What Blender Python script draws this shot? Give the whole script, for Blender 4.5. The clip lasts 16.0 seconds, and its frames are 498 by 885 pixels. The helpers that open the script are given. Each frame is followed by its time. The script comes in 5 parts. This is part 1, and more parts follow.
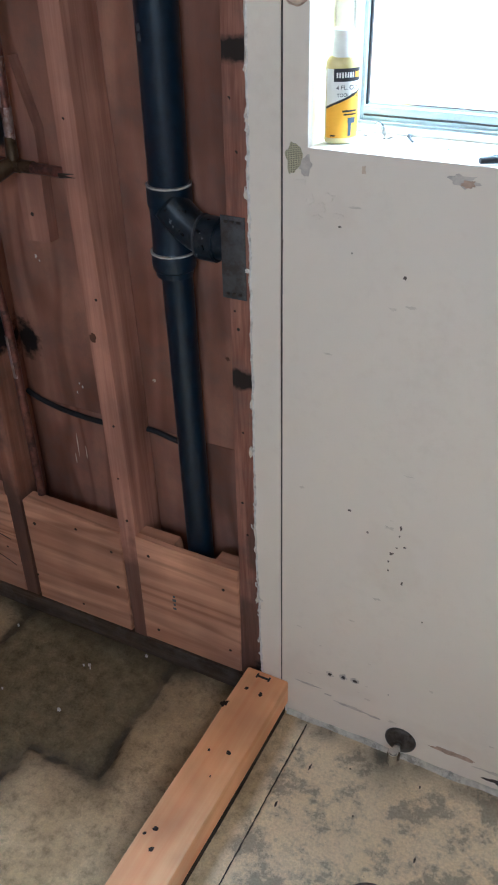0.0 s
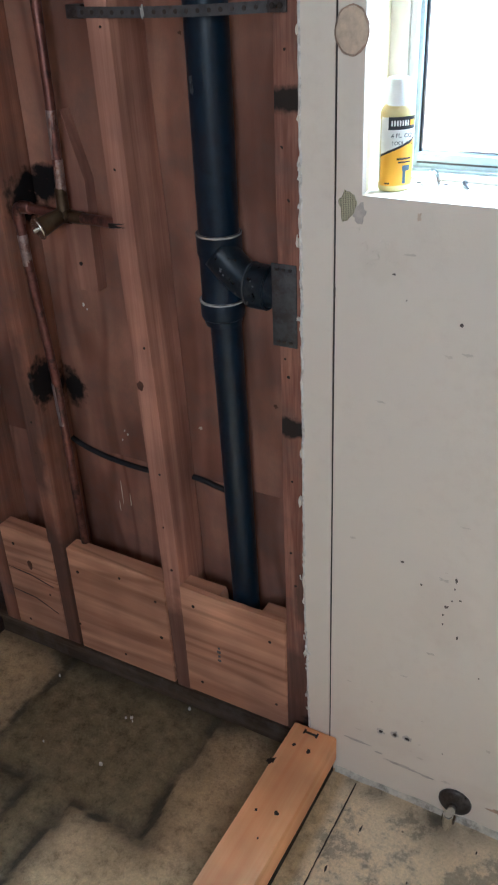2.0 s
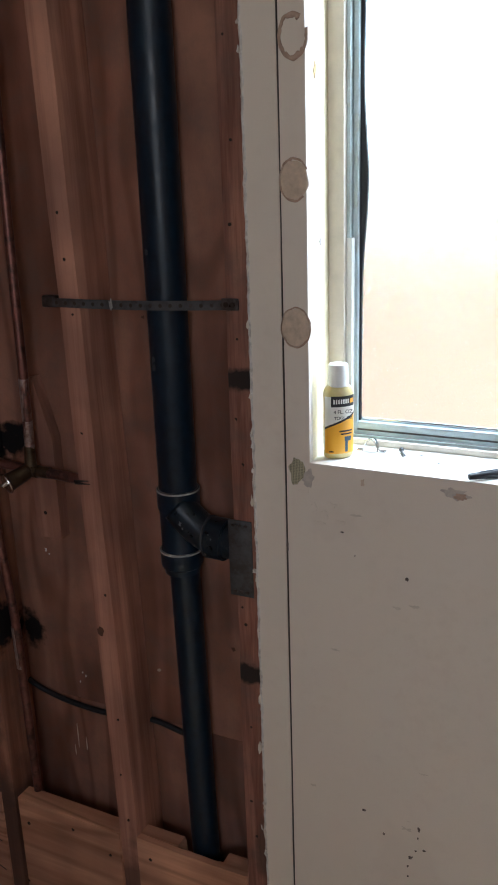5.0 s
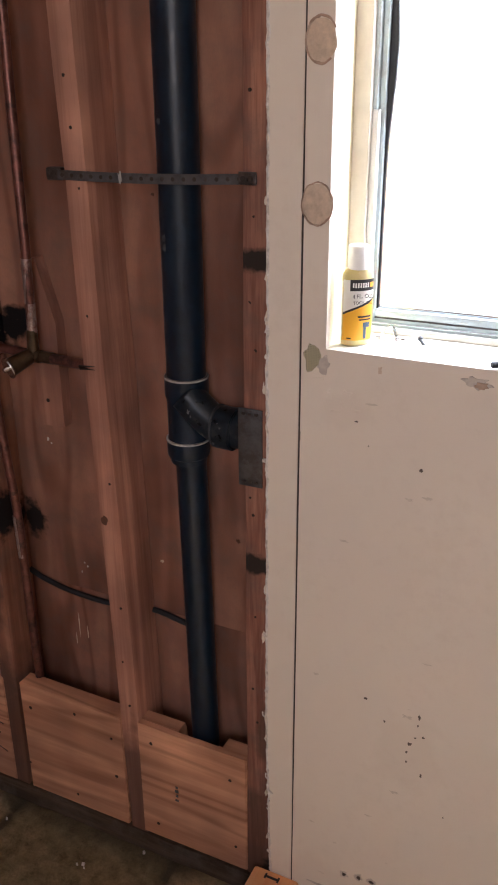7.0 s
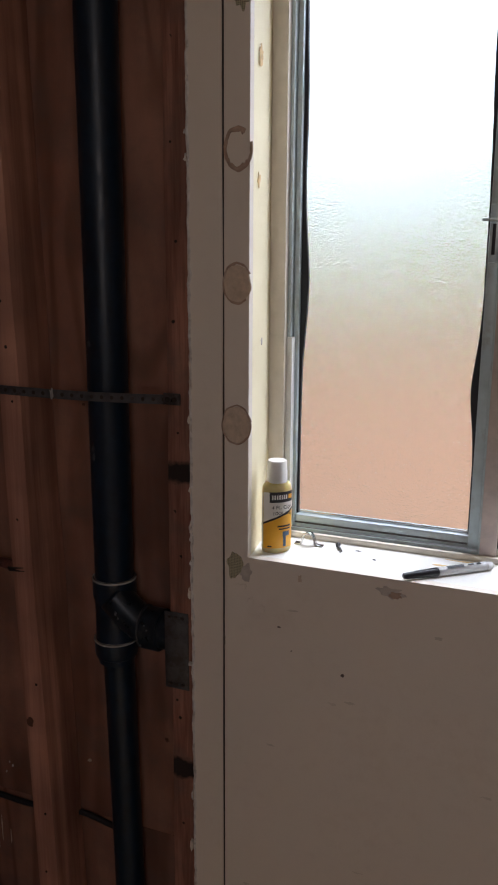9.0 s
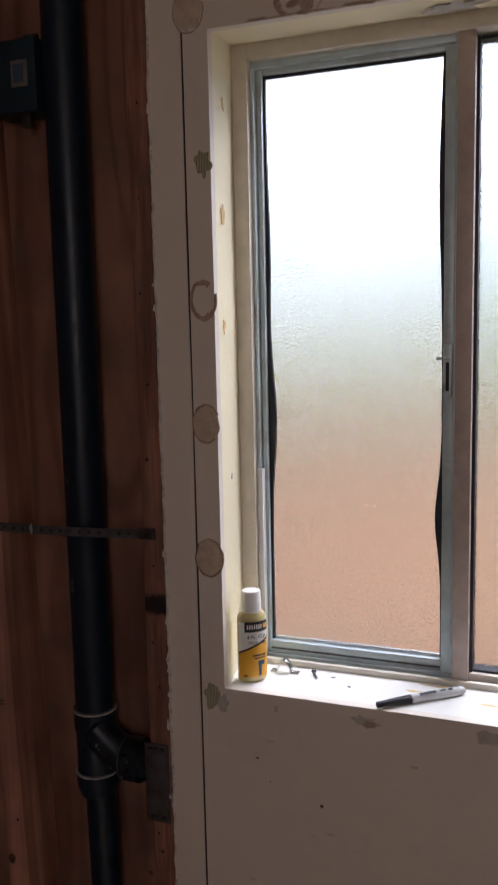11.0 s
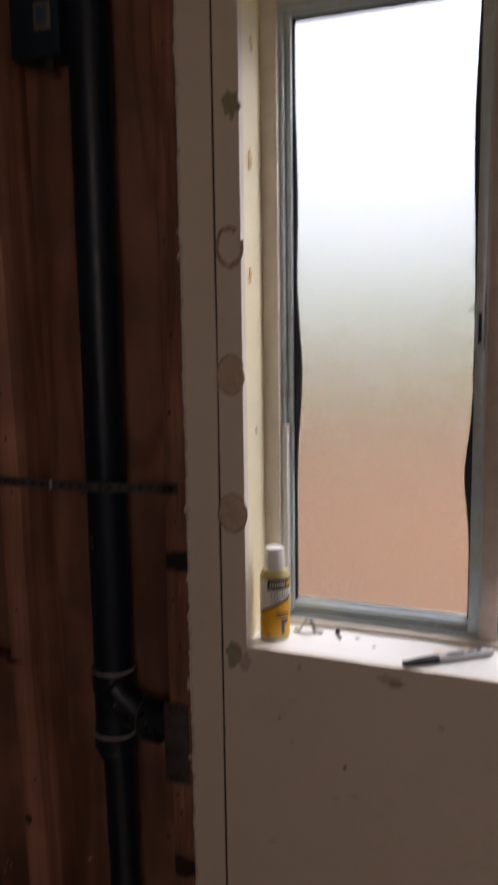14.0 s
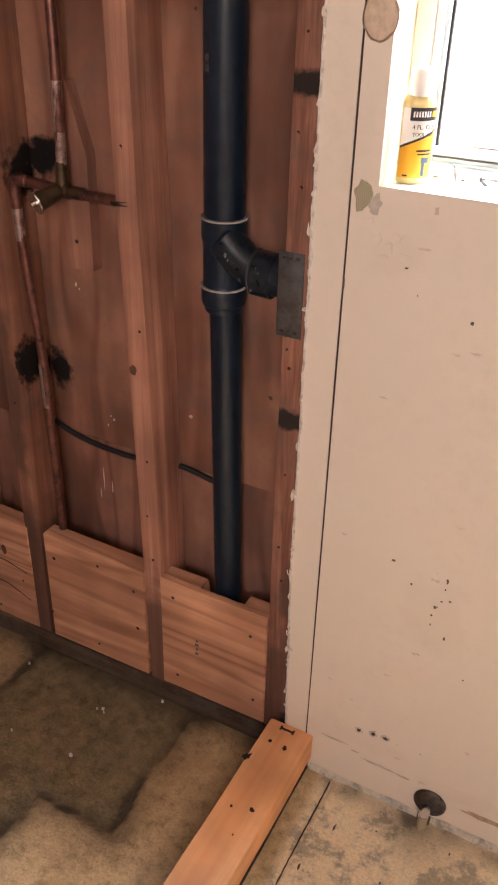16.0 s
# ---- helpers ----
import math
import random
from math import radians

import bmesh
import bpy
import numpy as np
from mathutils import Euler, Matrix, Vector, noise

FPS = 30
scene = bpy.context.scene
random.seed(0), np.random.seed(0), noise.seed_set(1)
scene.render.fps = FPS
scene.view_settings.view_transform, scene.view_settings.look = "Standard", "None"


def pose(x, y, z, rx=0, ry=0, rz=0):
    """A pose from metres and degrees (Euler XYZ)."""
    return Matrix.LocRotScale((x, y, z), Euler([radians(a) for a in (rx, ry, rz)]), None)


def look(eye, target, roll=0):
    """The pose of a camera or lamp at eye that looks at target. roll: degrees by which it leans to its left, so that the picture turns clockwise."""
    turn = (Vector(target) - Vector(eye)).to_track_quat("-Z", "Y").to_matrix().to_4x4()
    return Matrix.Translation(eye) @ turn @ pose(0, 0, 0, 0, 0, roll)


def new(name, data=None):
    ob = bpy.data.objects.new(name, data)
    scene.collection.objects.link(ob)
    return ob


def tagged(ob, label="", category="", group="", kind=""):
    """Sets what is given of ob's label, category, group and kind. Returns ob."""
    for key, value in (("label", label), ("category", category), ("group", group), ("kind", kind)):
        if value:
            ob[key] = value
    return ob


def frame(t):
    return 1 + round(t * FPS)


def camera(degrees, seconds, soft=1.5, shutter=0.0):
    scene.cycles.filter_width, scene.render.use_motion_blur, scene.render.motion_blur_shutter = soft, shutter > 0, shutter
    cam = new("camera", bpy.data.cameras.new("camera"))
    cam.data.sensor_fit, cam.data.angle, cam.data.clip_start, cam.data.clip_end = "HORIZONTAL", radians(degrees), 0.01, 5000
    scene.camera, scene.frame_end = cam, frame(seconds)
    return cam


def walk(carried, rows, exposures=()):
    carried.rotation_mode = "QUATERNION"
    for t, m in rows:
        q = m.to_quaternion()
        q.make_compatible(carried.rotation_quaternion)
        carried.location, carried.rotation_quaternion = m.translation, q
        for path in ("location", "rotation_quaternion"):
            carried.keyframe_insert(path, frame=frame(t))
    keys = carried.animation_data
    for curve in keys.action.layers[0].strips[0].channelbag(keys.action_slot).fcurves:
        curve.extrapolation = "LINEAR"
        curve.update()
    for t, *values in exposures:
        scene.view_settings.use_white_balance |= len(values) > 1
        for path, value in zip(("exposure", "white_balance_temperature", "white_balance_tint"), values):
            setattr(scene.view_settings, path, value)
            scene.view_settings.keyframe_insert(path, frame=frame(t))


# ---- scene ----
cam = camera(32.6, 16.0, soft=1.9, shutter=0.4)
PATH = [
    (0, (0.485, -1.046, 1.409), (-0.296, 0.433, 0.312), -1.4),
    (0.5, (0.469, -1.049, 1.406), (-0.333, 0.441, 0.34), -1.3),
    (1, (0.462, -1.05, 1.424), (-0.391, 0.454, 0.418), -2.3),
    (1.5, (0.458, -1.046, 1.421), (-0.426, 0.46, 0.445), -2.7),
    (2, (0.449, -1.037, 1.406), (-0.421, 0.454, 0.397), -2.7),
    (2.5, (0.438, -1.039, 1.402), (-0.425, 0.438, 0.367), -3.1),
    (3, (0.438, -1.05, 1.409), (-0.423, 0.434, 0.381), -3.3),
    (3.5, (0.437, -1.065, 1.421), (-0.414, 0.465, 0.454), -3.0),
    (4, (0.443, -1.071, 1.471), (-0.411, 0.561, 0.693), -2.5),
    (4.5, (0.456, -1.078, 1.509), (-0.386, 0.631, 0.899), -2.0),
    (4.7, (0.459, -1.074, 1.511), (-0.383, 0.642, 0.924), -2.1),
    (6.8, (0.426, -1.064, 1.451), (-0.37, 0.616, 0.715), -0.0),
    (7, (0.421, -1.064, 1.46), (-0.374, 0.597, 0.679), -0.4),
    (7.5, (0.422, -1.061, 1.464), (-0.384, 0.592, 0.679), -0.9),
    (8, (0.43, -1.063, 1.503), (-0.373, 0.626, 0.794), -0.8),
    (8.5, (0.438, -1.065, 1.564), (-0.306, 0.713, 1.029), 0.1),
    (9, (0.452, -1.067, 1.565), (-0.262, 0.742, 1.098), 0.3),
    (9.2, (0.45, -1.074, 1.564), (-0.251, 0.742, 1.106), 0.2),
    (11.3, (0.501, -1.089, 1.662), (-0.205, 0.768, 1.437), -1.4),
    (11.5, (0.505, -1.102, 1.676), (-0.195, 0.762, 1.482), -1.5),
    (12, (0.514, -1.105, 1.685), (-0.193, 0.763, 1.574), -1.7),
    (12.5, (0.508, -1.104, 1.681), (-0.193, 0.768, 1.608), -1.6),
    (13, (0.503, -1.095, 1.678), (-0.194, 0.779, 1.613), -1.7),
    (13.5, (0.499, -1.083, 1.671), (-0.195, 0.789, 1.559), -1.5),
    (14, (0.47, -1.069, 1.586), (-0.271, 0.765, 1.291), -0.8),
    (14.5, (0.459, -1.065, 1.491), (-0.355, 0.661, 0.892), -0.8),
    (15, (0.441, -1.075, 1.433), (-0.377, 0.546, 0.594), -0.6),
    (15.5, (0.406, -1.074, 1.402), (-0.389, 0.492, 0.445), 0.5),
    (16, (0.39, -1.048, 1.388), (-0.393, 0.484, 0.367), 1.5),
]
EXPOSURES = [(0, 1.03, 4690, 3), (1.5, 1.03, 4790, 3), (2, 1.0, 4800, 3), (3, 1.24, 4940, 4), (3.5, 1.3, 4990, 4), (4, 0.7, 5290, 7), (4.5, -0.1, 5190, 8), (6.8, 0.75, 5880, 20), (7.5, 0.75, 5930, 21),
             (8, 0.5, 6100, 20), (8.5, -0.6, 5900, 20), (9, -1.05, 5950, 20), (11.5, -1.22, 6050, 25), (13.5, -1.22, 6050, 25), (14, -1.5, 6500, 27), (14.5, -0.57, 6380, 38), (15, 0.85, 6580, 28), (15.5, 1.3, 6580, 24), (16, 1.35, 6580, 24)]
walk(cam, [(t, look(eye, target, roll)) for t, eye, target, roll in PATH], EXPOSURES)
WINDOW_W, BACK_FILL_W, SKY_GLOW = 165.0, 9.2, 3.8

# ---- light ----
world = bpy.data.worlds.new("sky")
scene.world = world
world.use_nodes = True
wn = world.node_tree.nodes
sky = wn.new("ShaderNodeTexSky")
sky.sky_type, sky.sun_disc = "NISHITA", False
sky.sun_elevation, sky.sun_rotation = radians(48), radians(150)
world.node_tree.links.new(sky.outputs["Color"], wn["Background"].inputs["Color"])
wn["Background"].inputs["Strength"].default_value = 0.15

sun = new("sun", bpy.data.lights.new("sun", "SUN"))
sun.data.energy, sun.data.angle, sun.data.color = 5.0, radians(0.6), (1.0, 0.95, 0.87)
sun.matrix_world = look((2.0, -3.0, 6.0), (0.6, 1.0, 0.0))


def area(name, eye, target, width, height, watts, colour):
    lamp = new(name, bpy.data.lights.new(name, "AREA"))
    lamp.data.shape, lamp.data.size, lamp.data.size_y = "RECTANGLE", width, height
    lamp.data.energy, lamp.data.color = watts, colour
    lamp.matrix_world = look(eye, target)
    return lamp


# daylight from the sky above the neighbouring wall, and an added fill lamp behind, out of view
area("window_daylight", (0.75, 1.0, 2.95), (0.3, 0.1, 1.5), 1.8, 1.2, WINDOW_W, (0.93, 0.97, 1.0))
area("back_fill_lamp", (0.85, -2.46, 1.85), (0.1, 0.0, 2.0), 0.85, 0.9, BACK_FILL_W, (1.0, 0.88, 0.75))


# ---- materials ----
def material(name):
    m = bpy.data.materials.new(name)
    m.use_nodes = True
    return m, m.node_tree.nodes, m.node_tree.links, m.node_tree.nodes["Principled BSDF"]


def put(nodes, links, kind, **inputs):
    n = nodes.new(kind)
    for k, v in inputs.items():
        key = k.replace("_", " ")
        if isinstance(v, bpy.types.NodeSocket):
            links.new(v, n.inputs[key])
        else:
            n.inputs[key].default_value = v
    return n


def ramp(nodes, links, fac, stops):
    r = nodes.new("ShaderNodeValToRGB")
    e = r.color_ramp.elements
    while len(e) < len(stops):
        e.new(0.5)
    for el, (p, c) in zip(e, stops):
        el.position = p
        el.color = (*c, 1) if len(c) == 3 else c
    links.new(fac, r.inputs["Fac"])
    return r.outputs["Color"]


def mixc(nodes, links, fac, a, b, mode="MIX"):
    m = nodes.new("ShaderNodeMix")
    m.data_type, m.blend_type = "RGBA", mode
    for sock, v in ((m.inputs[0], fac), (m.inputs[6], a), (m.inputs[7], b)):
        if isinstance(v, bpy.types.NodeSocket):
            links.new(v, sock)
        elif isinstance(v, (int, float)):
            sock.default_value = v
        else:
            sock.default_value = (*v, 1)
    return m.outputs[2]


def math_node(nodes, links, op, a, b=0.0):
    m = nodes.new("ShaderNodeMath")
    m.operation = op
    for sock, v in zip(m.inputs, (a, b)):
        if isinstance(v, bpy.types.NodeSocket):
            links.new(v, sock)
        else:
            sock.default_value = v
    return m.outputs[0]


def place(nodes, links, scale, shift=True):
    """World position, stretched by scale, moved by a random amount for each object."""
    g = nodes.new("ShaderNodeNewGeometry")
    v = nodes.new("ShaderNodeVectorMath")
    v.operation = "MULTIPLY"
    links.new(g.outputs["Position"], v.inputs[0])
    v.inputs[1].default_value = scale
    if not shift:
        return v.outputs[0]
    o = nodes.new("ShaderNodeObjectInfo")
    k = math_node(nodes, links, "MULTIPLY", o.outputs["Random"], 37.0)
    a = nodes.new("ShaderNodeVectorMath")
    a.operation = "ADD"
    links.new(v.outputs[0], a.inputs[0])
    links.new(k, a.inputs[1])
    return a.outputs[0]


def spots(nodes, links, marks, wobble=0.5, scale=40.0):
    """A mask of uneven stains round the given points: (x, y, z, rx, rz)."""
    g = nodes.new("ShaderNodeNewGeometry")
    n = put(nodes, links, "ShaderNodeTexNoise", Scale=scale, Detail=4.0, Vector=g.outputs["Position"])
    total = None
    for x, y, z, rx, rz in marks:
        s = nodes.new("ShaderNodeVectorMath")
        s.operation = "SUBTRACT"
        links.new(g.outputs["Position"], s.inputs[0])
        s.inputs[1].default_value = (x, y, z)
        q = nodes.new("ShaderNodeVectorMath")
        q.operation = "MULTIPLY"
        links.new(s.outputs[0], q.inputs[0])
        q.inputs[1].default_value = (1 / rx, 1 / (rx + rz), 1 / rz)
        d = nodes.new("ShaderNodeVectorMath")
        d.operation = "LENGTH"
        links.new(q.outputs[0], d.inputs[0])
        w = math_node(nodes, links, "MULTIPLY", n.outputs["Fac"], wobble * 2)
        e = math_node(nodes, links, "ADD", d.outputs["Value"], w)
        r = math_node(nodes, links, "SUBTRACT", 1.0 + wobble, e)
        c = nodes.new("ShaderNodeClamp")
        links.new(math_node(nodes, links, "MULTIPLY", r, 2.6), c.inputs["Value"])
        total = c.outputs[0] if total is None else math_node(nodes, links, "MAXIMUM", total, c.outputs[0])
    return total


def wood(name, dark, light, axis, rough=0.75, ring=60.0, burns=(), grey=0.0, streak=0.25, pull=0.06, char=(0.008, 0.007, 0.007), stains=(), figure=0.0, arches=60.0, fig_pull=0.16):
    """Sawn softwood; axis is the direction of the grain."""
    m, n, l, b = material(name)
    along = [1.0, 1.0, 1.0]
    along["xyz".index(axis)] = pull
    p = place(n, l, along)
    warp = put(n, l, "ShaderNodeTexNoise", Vector=p, Scale=6.0, Detail=2.0)
    wp = n.new("ShaderNodeVectorMath")
    wp.operation = "MULTIPLY_ADD"
    l.new(warp.outputs["Color"], wp.inputs[0])
    wp.inputs[1].default_value = (0.12, 0.12, 0.12)
    l.new(p, wp.inputs[2])
    rings = put(n, l, "ShaderNodeTexNoise", Vector=wp.outputs[0], Scale=ring, Detail=3.0, Roughness=0.6)
    fine = put(n, l, "ShaderNodeTexNoise", Vector=p, Scale=420.0, Detail=2.0)
    broad = put(n, l, "ShaderNodeTexNoise", Vector=place(n, l, (1, 1, 1)), Scale=5.0, Detail=3.0)
    g = math_node(n, l, "ADD", math_node(n, l, "MULTIPLY", rings.outputs["Fac"], 1 - streak), math_node(n, l, "MULTIPLY", fine.outputs["Fac"], streak))
    col = ramp(n, l, g, [(0.32, dark), (0.5, [(a + c) / 2 for a, c in zip(dark, light)]), (0.62, light)])
    tone = ramp(n, l, broad.outputs["Fac"], [(0.3, (0.62, 0.6, 0.6)), (0.65, (1.08, 1.05, 1.0))])
    col = mixc(n, l, 1.0, col, tone, "MULTIPLY")
    rnd = n.new("ShaderNodeObjectInfo")
    each = ramp(n, l, rnd.outputs["Random"], [(0.0, (0.88, 0.86, 0.86)), (1.0, (1.08, 1.06, 1.04))])
    col = mixc(n, l, 1.0, col, each, "MULTIPLY")
    if figure:
        wide = [1.0, 1.0, 1.0]
        wide["xyz".index(axis)] = fig_pull
        hill = put(n, l, "ShaderNodeTexNoise", Vector=place(n, l, wide), Scale=6.5, Detail=2.0, Roughness=0.42, Distortion=0.6)
        arcs = math_node(n, l, "SINE", math_node(n, l, "MULTIPLY", hill.outputs["Fac"], arches))
        arcs = math_node(n, l, "ADD", math_node(n, l, "MULTIPLY", arcs, 0.5), 0.5)
        lo = 1 - figure
        col = mixc(n, l, 1.0, col, ramp(n, l, arcs, [(0.0, (lo, lo * 0.95, lo * 0.92)), (0.45, (1, 1, 1)), (1.0, (1 + figure * 0.3,) * 3)]), "MULTIPLY")
    if grey:
        dirt = put(n, l, "ShaderNodeTexNoise", Vector=place(n, l, (1, 1, 1)), Scale=14.0, Detail=6.0, Roughness=0.7)
        mask = ramp(n, l, dirt.outputs["Fac"], [(0.45, (0, 0, 0)), (0.7, (grey, grey, grey))])
        col = mixc(n, l, mask, col, (0.12, 0.1, 0.085))
    if stains:
        soft_dark = math_node(n, l, "MULTIPLY", spots(n, l, stains, 0.5, 22.0), 0.68)
        col = mixc(n, l, soft_dark, col, (0.085, 0.05, 0.038))
    if burns:
        col = mixc(n, l, spots(n, l, burns, 0.7, 55.0), col, char)
    l.new(col, b.inputs["Base Color"])
    b.inputs["Roughness"].default_value = rough
    b.inputs["Specular IOR Level"].default_value = 0.25
    bump = put(n, l, "ShaderNodeBump", Strength=0.35, Distance=0.002, Height=g)
    l.new(bump.outputs[0], b.inputs["Normal"])
    return m


def paint(name, colour, stain=(0.5, 0.42, 0.33), amount=0.35, rough=0.55, relief=0.15, marks=()):
    m, n, l, b = material(name)
    p = place(n, l, (1, 1, 1), False)
    broad = put(n, l, "ShaderNodeTexNoise", Vector=p, Scale=3.0, Detail=5.0, Roughness=0.6)
    small = put(n, l, "ShaderNodeTexNoise", Vector=p, Scale=45.0, Detail=6.0, Roughness=0.65)
    grain = put(n, l, "ShaderNodeTexNoise", Vector=p, Scale=260.0, Detail=3.0)
    mask = ramp(n, l, math_node(n, l, "MULTIPLY", broad.outputs["Fac"], small.outputs["Fac"]), [(0.27, (0, 0, 0)), (0.42, (amount,) * 3)])
    col = mixc(n, l, mask, colour, stain)
    if marks:
        col = mixc(n, l, math_node(n, l, "MULTIPLY", spots(n, l, marks, 0.9, 24.0), 0.14), col, stain)
    l.new(col, b.inputs["Base Color"])
    b.inputs["Roughness"].default_value = rough
    b.inputs["Specular IOR Level"].default_value = 0.3
    h = math_node(n, l, "ADD", math_node(n, l, "MULTIPLY", grain.outputs["Fac"], 0.4), broad.outputs["Fac"])
    bump = put(n, l, "ShaderNodeBump", Strength=relief, Distance=0.004, Height=h)
    l.new(bump.outputs[0], b.inputs["Normal"])
    return m


def plain(name, colour, rough=0.5, metal=0.0, vary=0.25, scale=60.0, relief=0.1, dirt=None):
    m, n, l, b = material(name)
    p = place(n, l, (1, 1, 1))
    t = put(n, l, "ShaderNodeTexNoise", Vector=p, Scale=scale, Detail=5.0, Roughness=0.65)
    lo = [c * (1 - vary) for c in colour]
    hi = [min(1, c * (1 + vary)) for c in colour]
    col = ramp(n, l, t.outputs["Fac"], [(0.3, lo), (0.7, hi)])
    if dirt:
        d = put(n, l, "ShaderNodeTexNoise", Vector=p, Scale=scale * 0.4, Detail=6.0, Roughness=0.75)
        col = mixc(n, l, ramp(n, l, d.outputs["Fac"], [(0.52, (0, 0, 0)), (0.62, (0.8, 0.8, 0.8))]), col, dirt)
    l.new(col, b.inputs["Base Color"])
    b.inputs["Metallic"].default_value = metal
    r = ramp(n, l, t.outputs["Fac"], [(0.3, (max(0, rough - 0.12),) * 3), (0.7, (min(1, rough + 0.12),) * 3)])
    l.new(r, b.inputs["Roughness"])
    bump = put(n, l, "ShaderNodeBump", Strength=relief, Distance=0.001, Height=t.outputs["Fac"])
    l.new(bump.outputs[0], b.inputs["Normal"])
    return m


def floor_material():
    """Bare concrete, a darker later pour, and old flooring glue on the far side."""
    m, n, l, b = material("concrete")
    p = place(n, l, (1, 1, 1), False)
    a1 = put(n, l, "ShaderNodeAttribute")
    a1.attribute_name = "pour"
    a2 = put(n, l, "ShaderNodeAttribute")
    a2.attribute_name = "glue"
    big = put(n, l, "ShaderNodeTexNoise", Vector=p, Scale=7.0, Detail=6.0, Roughness=0.6)
    mid = put(n, l, "ShaderNodeTexNoise", Vector=p, Scale=28.0, Detail=7.0, Roughness=0.68)
    fine = put(n, l, "ShaderNodeTexNoise", Vector=p, Scale=240.0, Detail=5.0, Roughness=0.7)
    grit = put(n, l, "ShaderNodeTexVoronoi", Vector=p, Scale=130.0)
    old = ramp(n, l, big.outputs["Fac"], [(0.3, (0.41, 0.295, 0.155)), (0.55, (0.57, 0.42, 0.235)), (0.75, (0.67, 0.51, 0.295))])
    pour = ramp(n, l, mid.outputs["Fac"], [(0.3, (0.15, 0.118, 0.064)), (0.65, (0.27, 0.212, 0.118))])
    base = mixc(n, l, a1.outputs["Fac"], old, pour)
    blot = put(n, l, "ShaderNodeTexNoise", Vector=p, Scale=42.0, Detail=8.0, Roughness=0.75)
    base = mixc(n, l, 1.0, base, ramp(n, l, blot.outputs["Fac"], [(0.34, (0.6, 0.6, 0.58)), (0.5, (1, 1, 1)), (0.7, (1.2, 1.18, 1.12))]), "MULTIPLY")
    worn = put(n, l, "ShaderNodeTexNoise", Vector=p, Scale=11.0, Detail=11.0, Roughness=0.74)
    f2 = ramp(n, l, worn.outputs["Fac"], [(0.44, (0, 0, 0)), (0.475, (0.6, 0.6, 0.6)), (0.53, (1, 1, 1))])
    tan = mixc(n, l, big.outputs["Fac"], (0.84, 0.69, 0.45), (0.97, 0.84, 0.61))
    glue = mixc(n, l, f2, (0.47, 0.41, 0.30), tan)
    f3 = ramp(n, l, mid.outputs["Fac"], [(0.33, (0.4, 0.4, 0.4)), (0.40, (0, 0, 0))])
    glue = mixc(n, l, f3, glue, (0.27, 0.25, 0.21))
    sp = ramp(n, l, fine.outputs["Fac"], [(0.66, (0, 0, 0)), (0.71, (0.75, 0.75, 0.75))])
    glue = mixc(n, l, sp, glue, (0.06, 0.055, 0.05))
    col = mixc(n, l, a2.outputs["Fac"], base, glue)
    # Joint grime, soft dark bands, and shade painted left of the beam.
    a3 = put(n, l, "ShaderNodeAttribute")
    a3.attribute_name = "grime_shade"
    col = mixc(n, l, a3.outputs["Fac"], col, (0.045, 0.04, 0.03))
    sc = ramp(n, l, fine.outputs["Fac"], [(0.3, (0.8, 0.8, 0.8)), (0.7, (1.12, 1.12, 1.12))])
    col = mixc(n, l, 1.0, col, sc, "MULTIPLY")
    l.new(col, b.inputs["Base Color"])
    b.inputs["Roughness"].default_value = 0.85
    b.inputs["Specular IOR Level"].default_value = 0.25
    h = math_node(n, l, "ADD", mid.outputs["Fac"], math_node(n, l, "MULTIPLY", fine.outputs["Fac"], 0.5))
    h = math_node(n, l, "ADD", h, math_node(n, l, "MULTIPLY", grit.outputs["Distance"], 0.25))
    bump = put(n, l, "ShaderNodeBump", Strength=0.8, Distance=0.005, Height=h)
    l.new(bump.outputs[0], b.inputs["Normal"])
    return m


def obscure_glass(name="obscure_glass", tint=(0.97, 0.99, 0.98)):
    m, n, l, b = material(name)
    p = place(n, l, (1, 1, 1), False)
    v = put(n, l, "ShaderNodeTexVoronoi", Vector=p, Scale=430.0)
    t = put(n, l, "ShaderNodeTexNoise", Vector=p, Scale=900.0, Detail=1.0)
    b.inputs["Base Color"].default_value = (*tint, 1)
    b.inputs["Transmission Weight"].default_value = 1.0
    b.inputs["Roughness"].default_value = 0.09
    b.inputs["IOR"].default_value = 1.3
    h = math_node(n, l, "ADD", v.outputs["Distance"], math_node(n, l, "MULTIPLY", t.outputs["Fac"], 0.6))
    bump = put(n, l, "ShaderNodeBump", Strength=0.6, Distance=0.002, Height=h)
    l.new(bump.outputs[0], b.inputs["Normal"])
    return m


BURNS = [(-0.632, 0.08, 1.03, 0.022, 0.04), (-0.612, 0.1, 1.057, 0.05, 0.034), (-0.575, 0.1, 1.07, 0.02, 0.028), (-0.602, 0.1, 1.08, 0.03, 0.022), (-0.631, 0.04, 0.70, 0.009, 0.055), (-0.611, 0.1, 0.665, 0.03, 0.045)]
M_STUD = wood("redwood_stud", (0.33, 0.155, 0.108), (0.59, 0.325, 0.235), "z", 0.72, 38, BURNS, 0.16, 0.14, 0.035,
              stains=[(-0.348, 0.012, 0.12, 0.06, 0.21), (-0.652, 0.012, 0.12, 0.06, 0.22)])
# Darker wood tones with more random dirt, for the two left studs.
M_STUD_LEFT = wood("dirty_darker_stud", (0.22, 0.095, 0.06), (0.42, 0.21, 0.14), "z", 0.78, 38, BURNS, 0.5, 0.14, 0.035, stains=[(-0.652, 0.012, 0.12, 0.06, 0.3), (-0.66, 0.012, 0.62, 0.03, 0.2)])
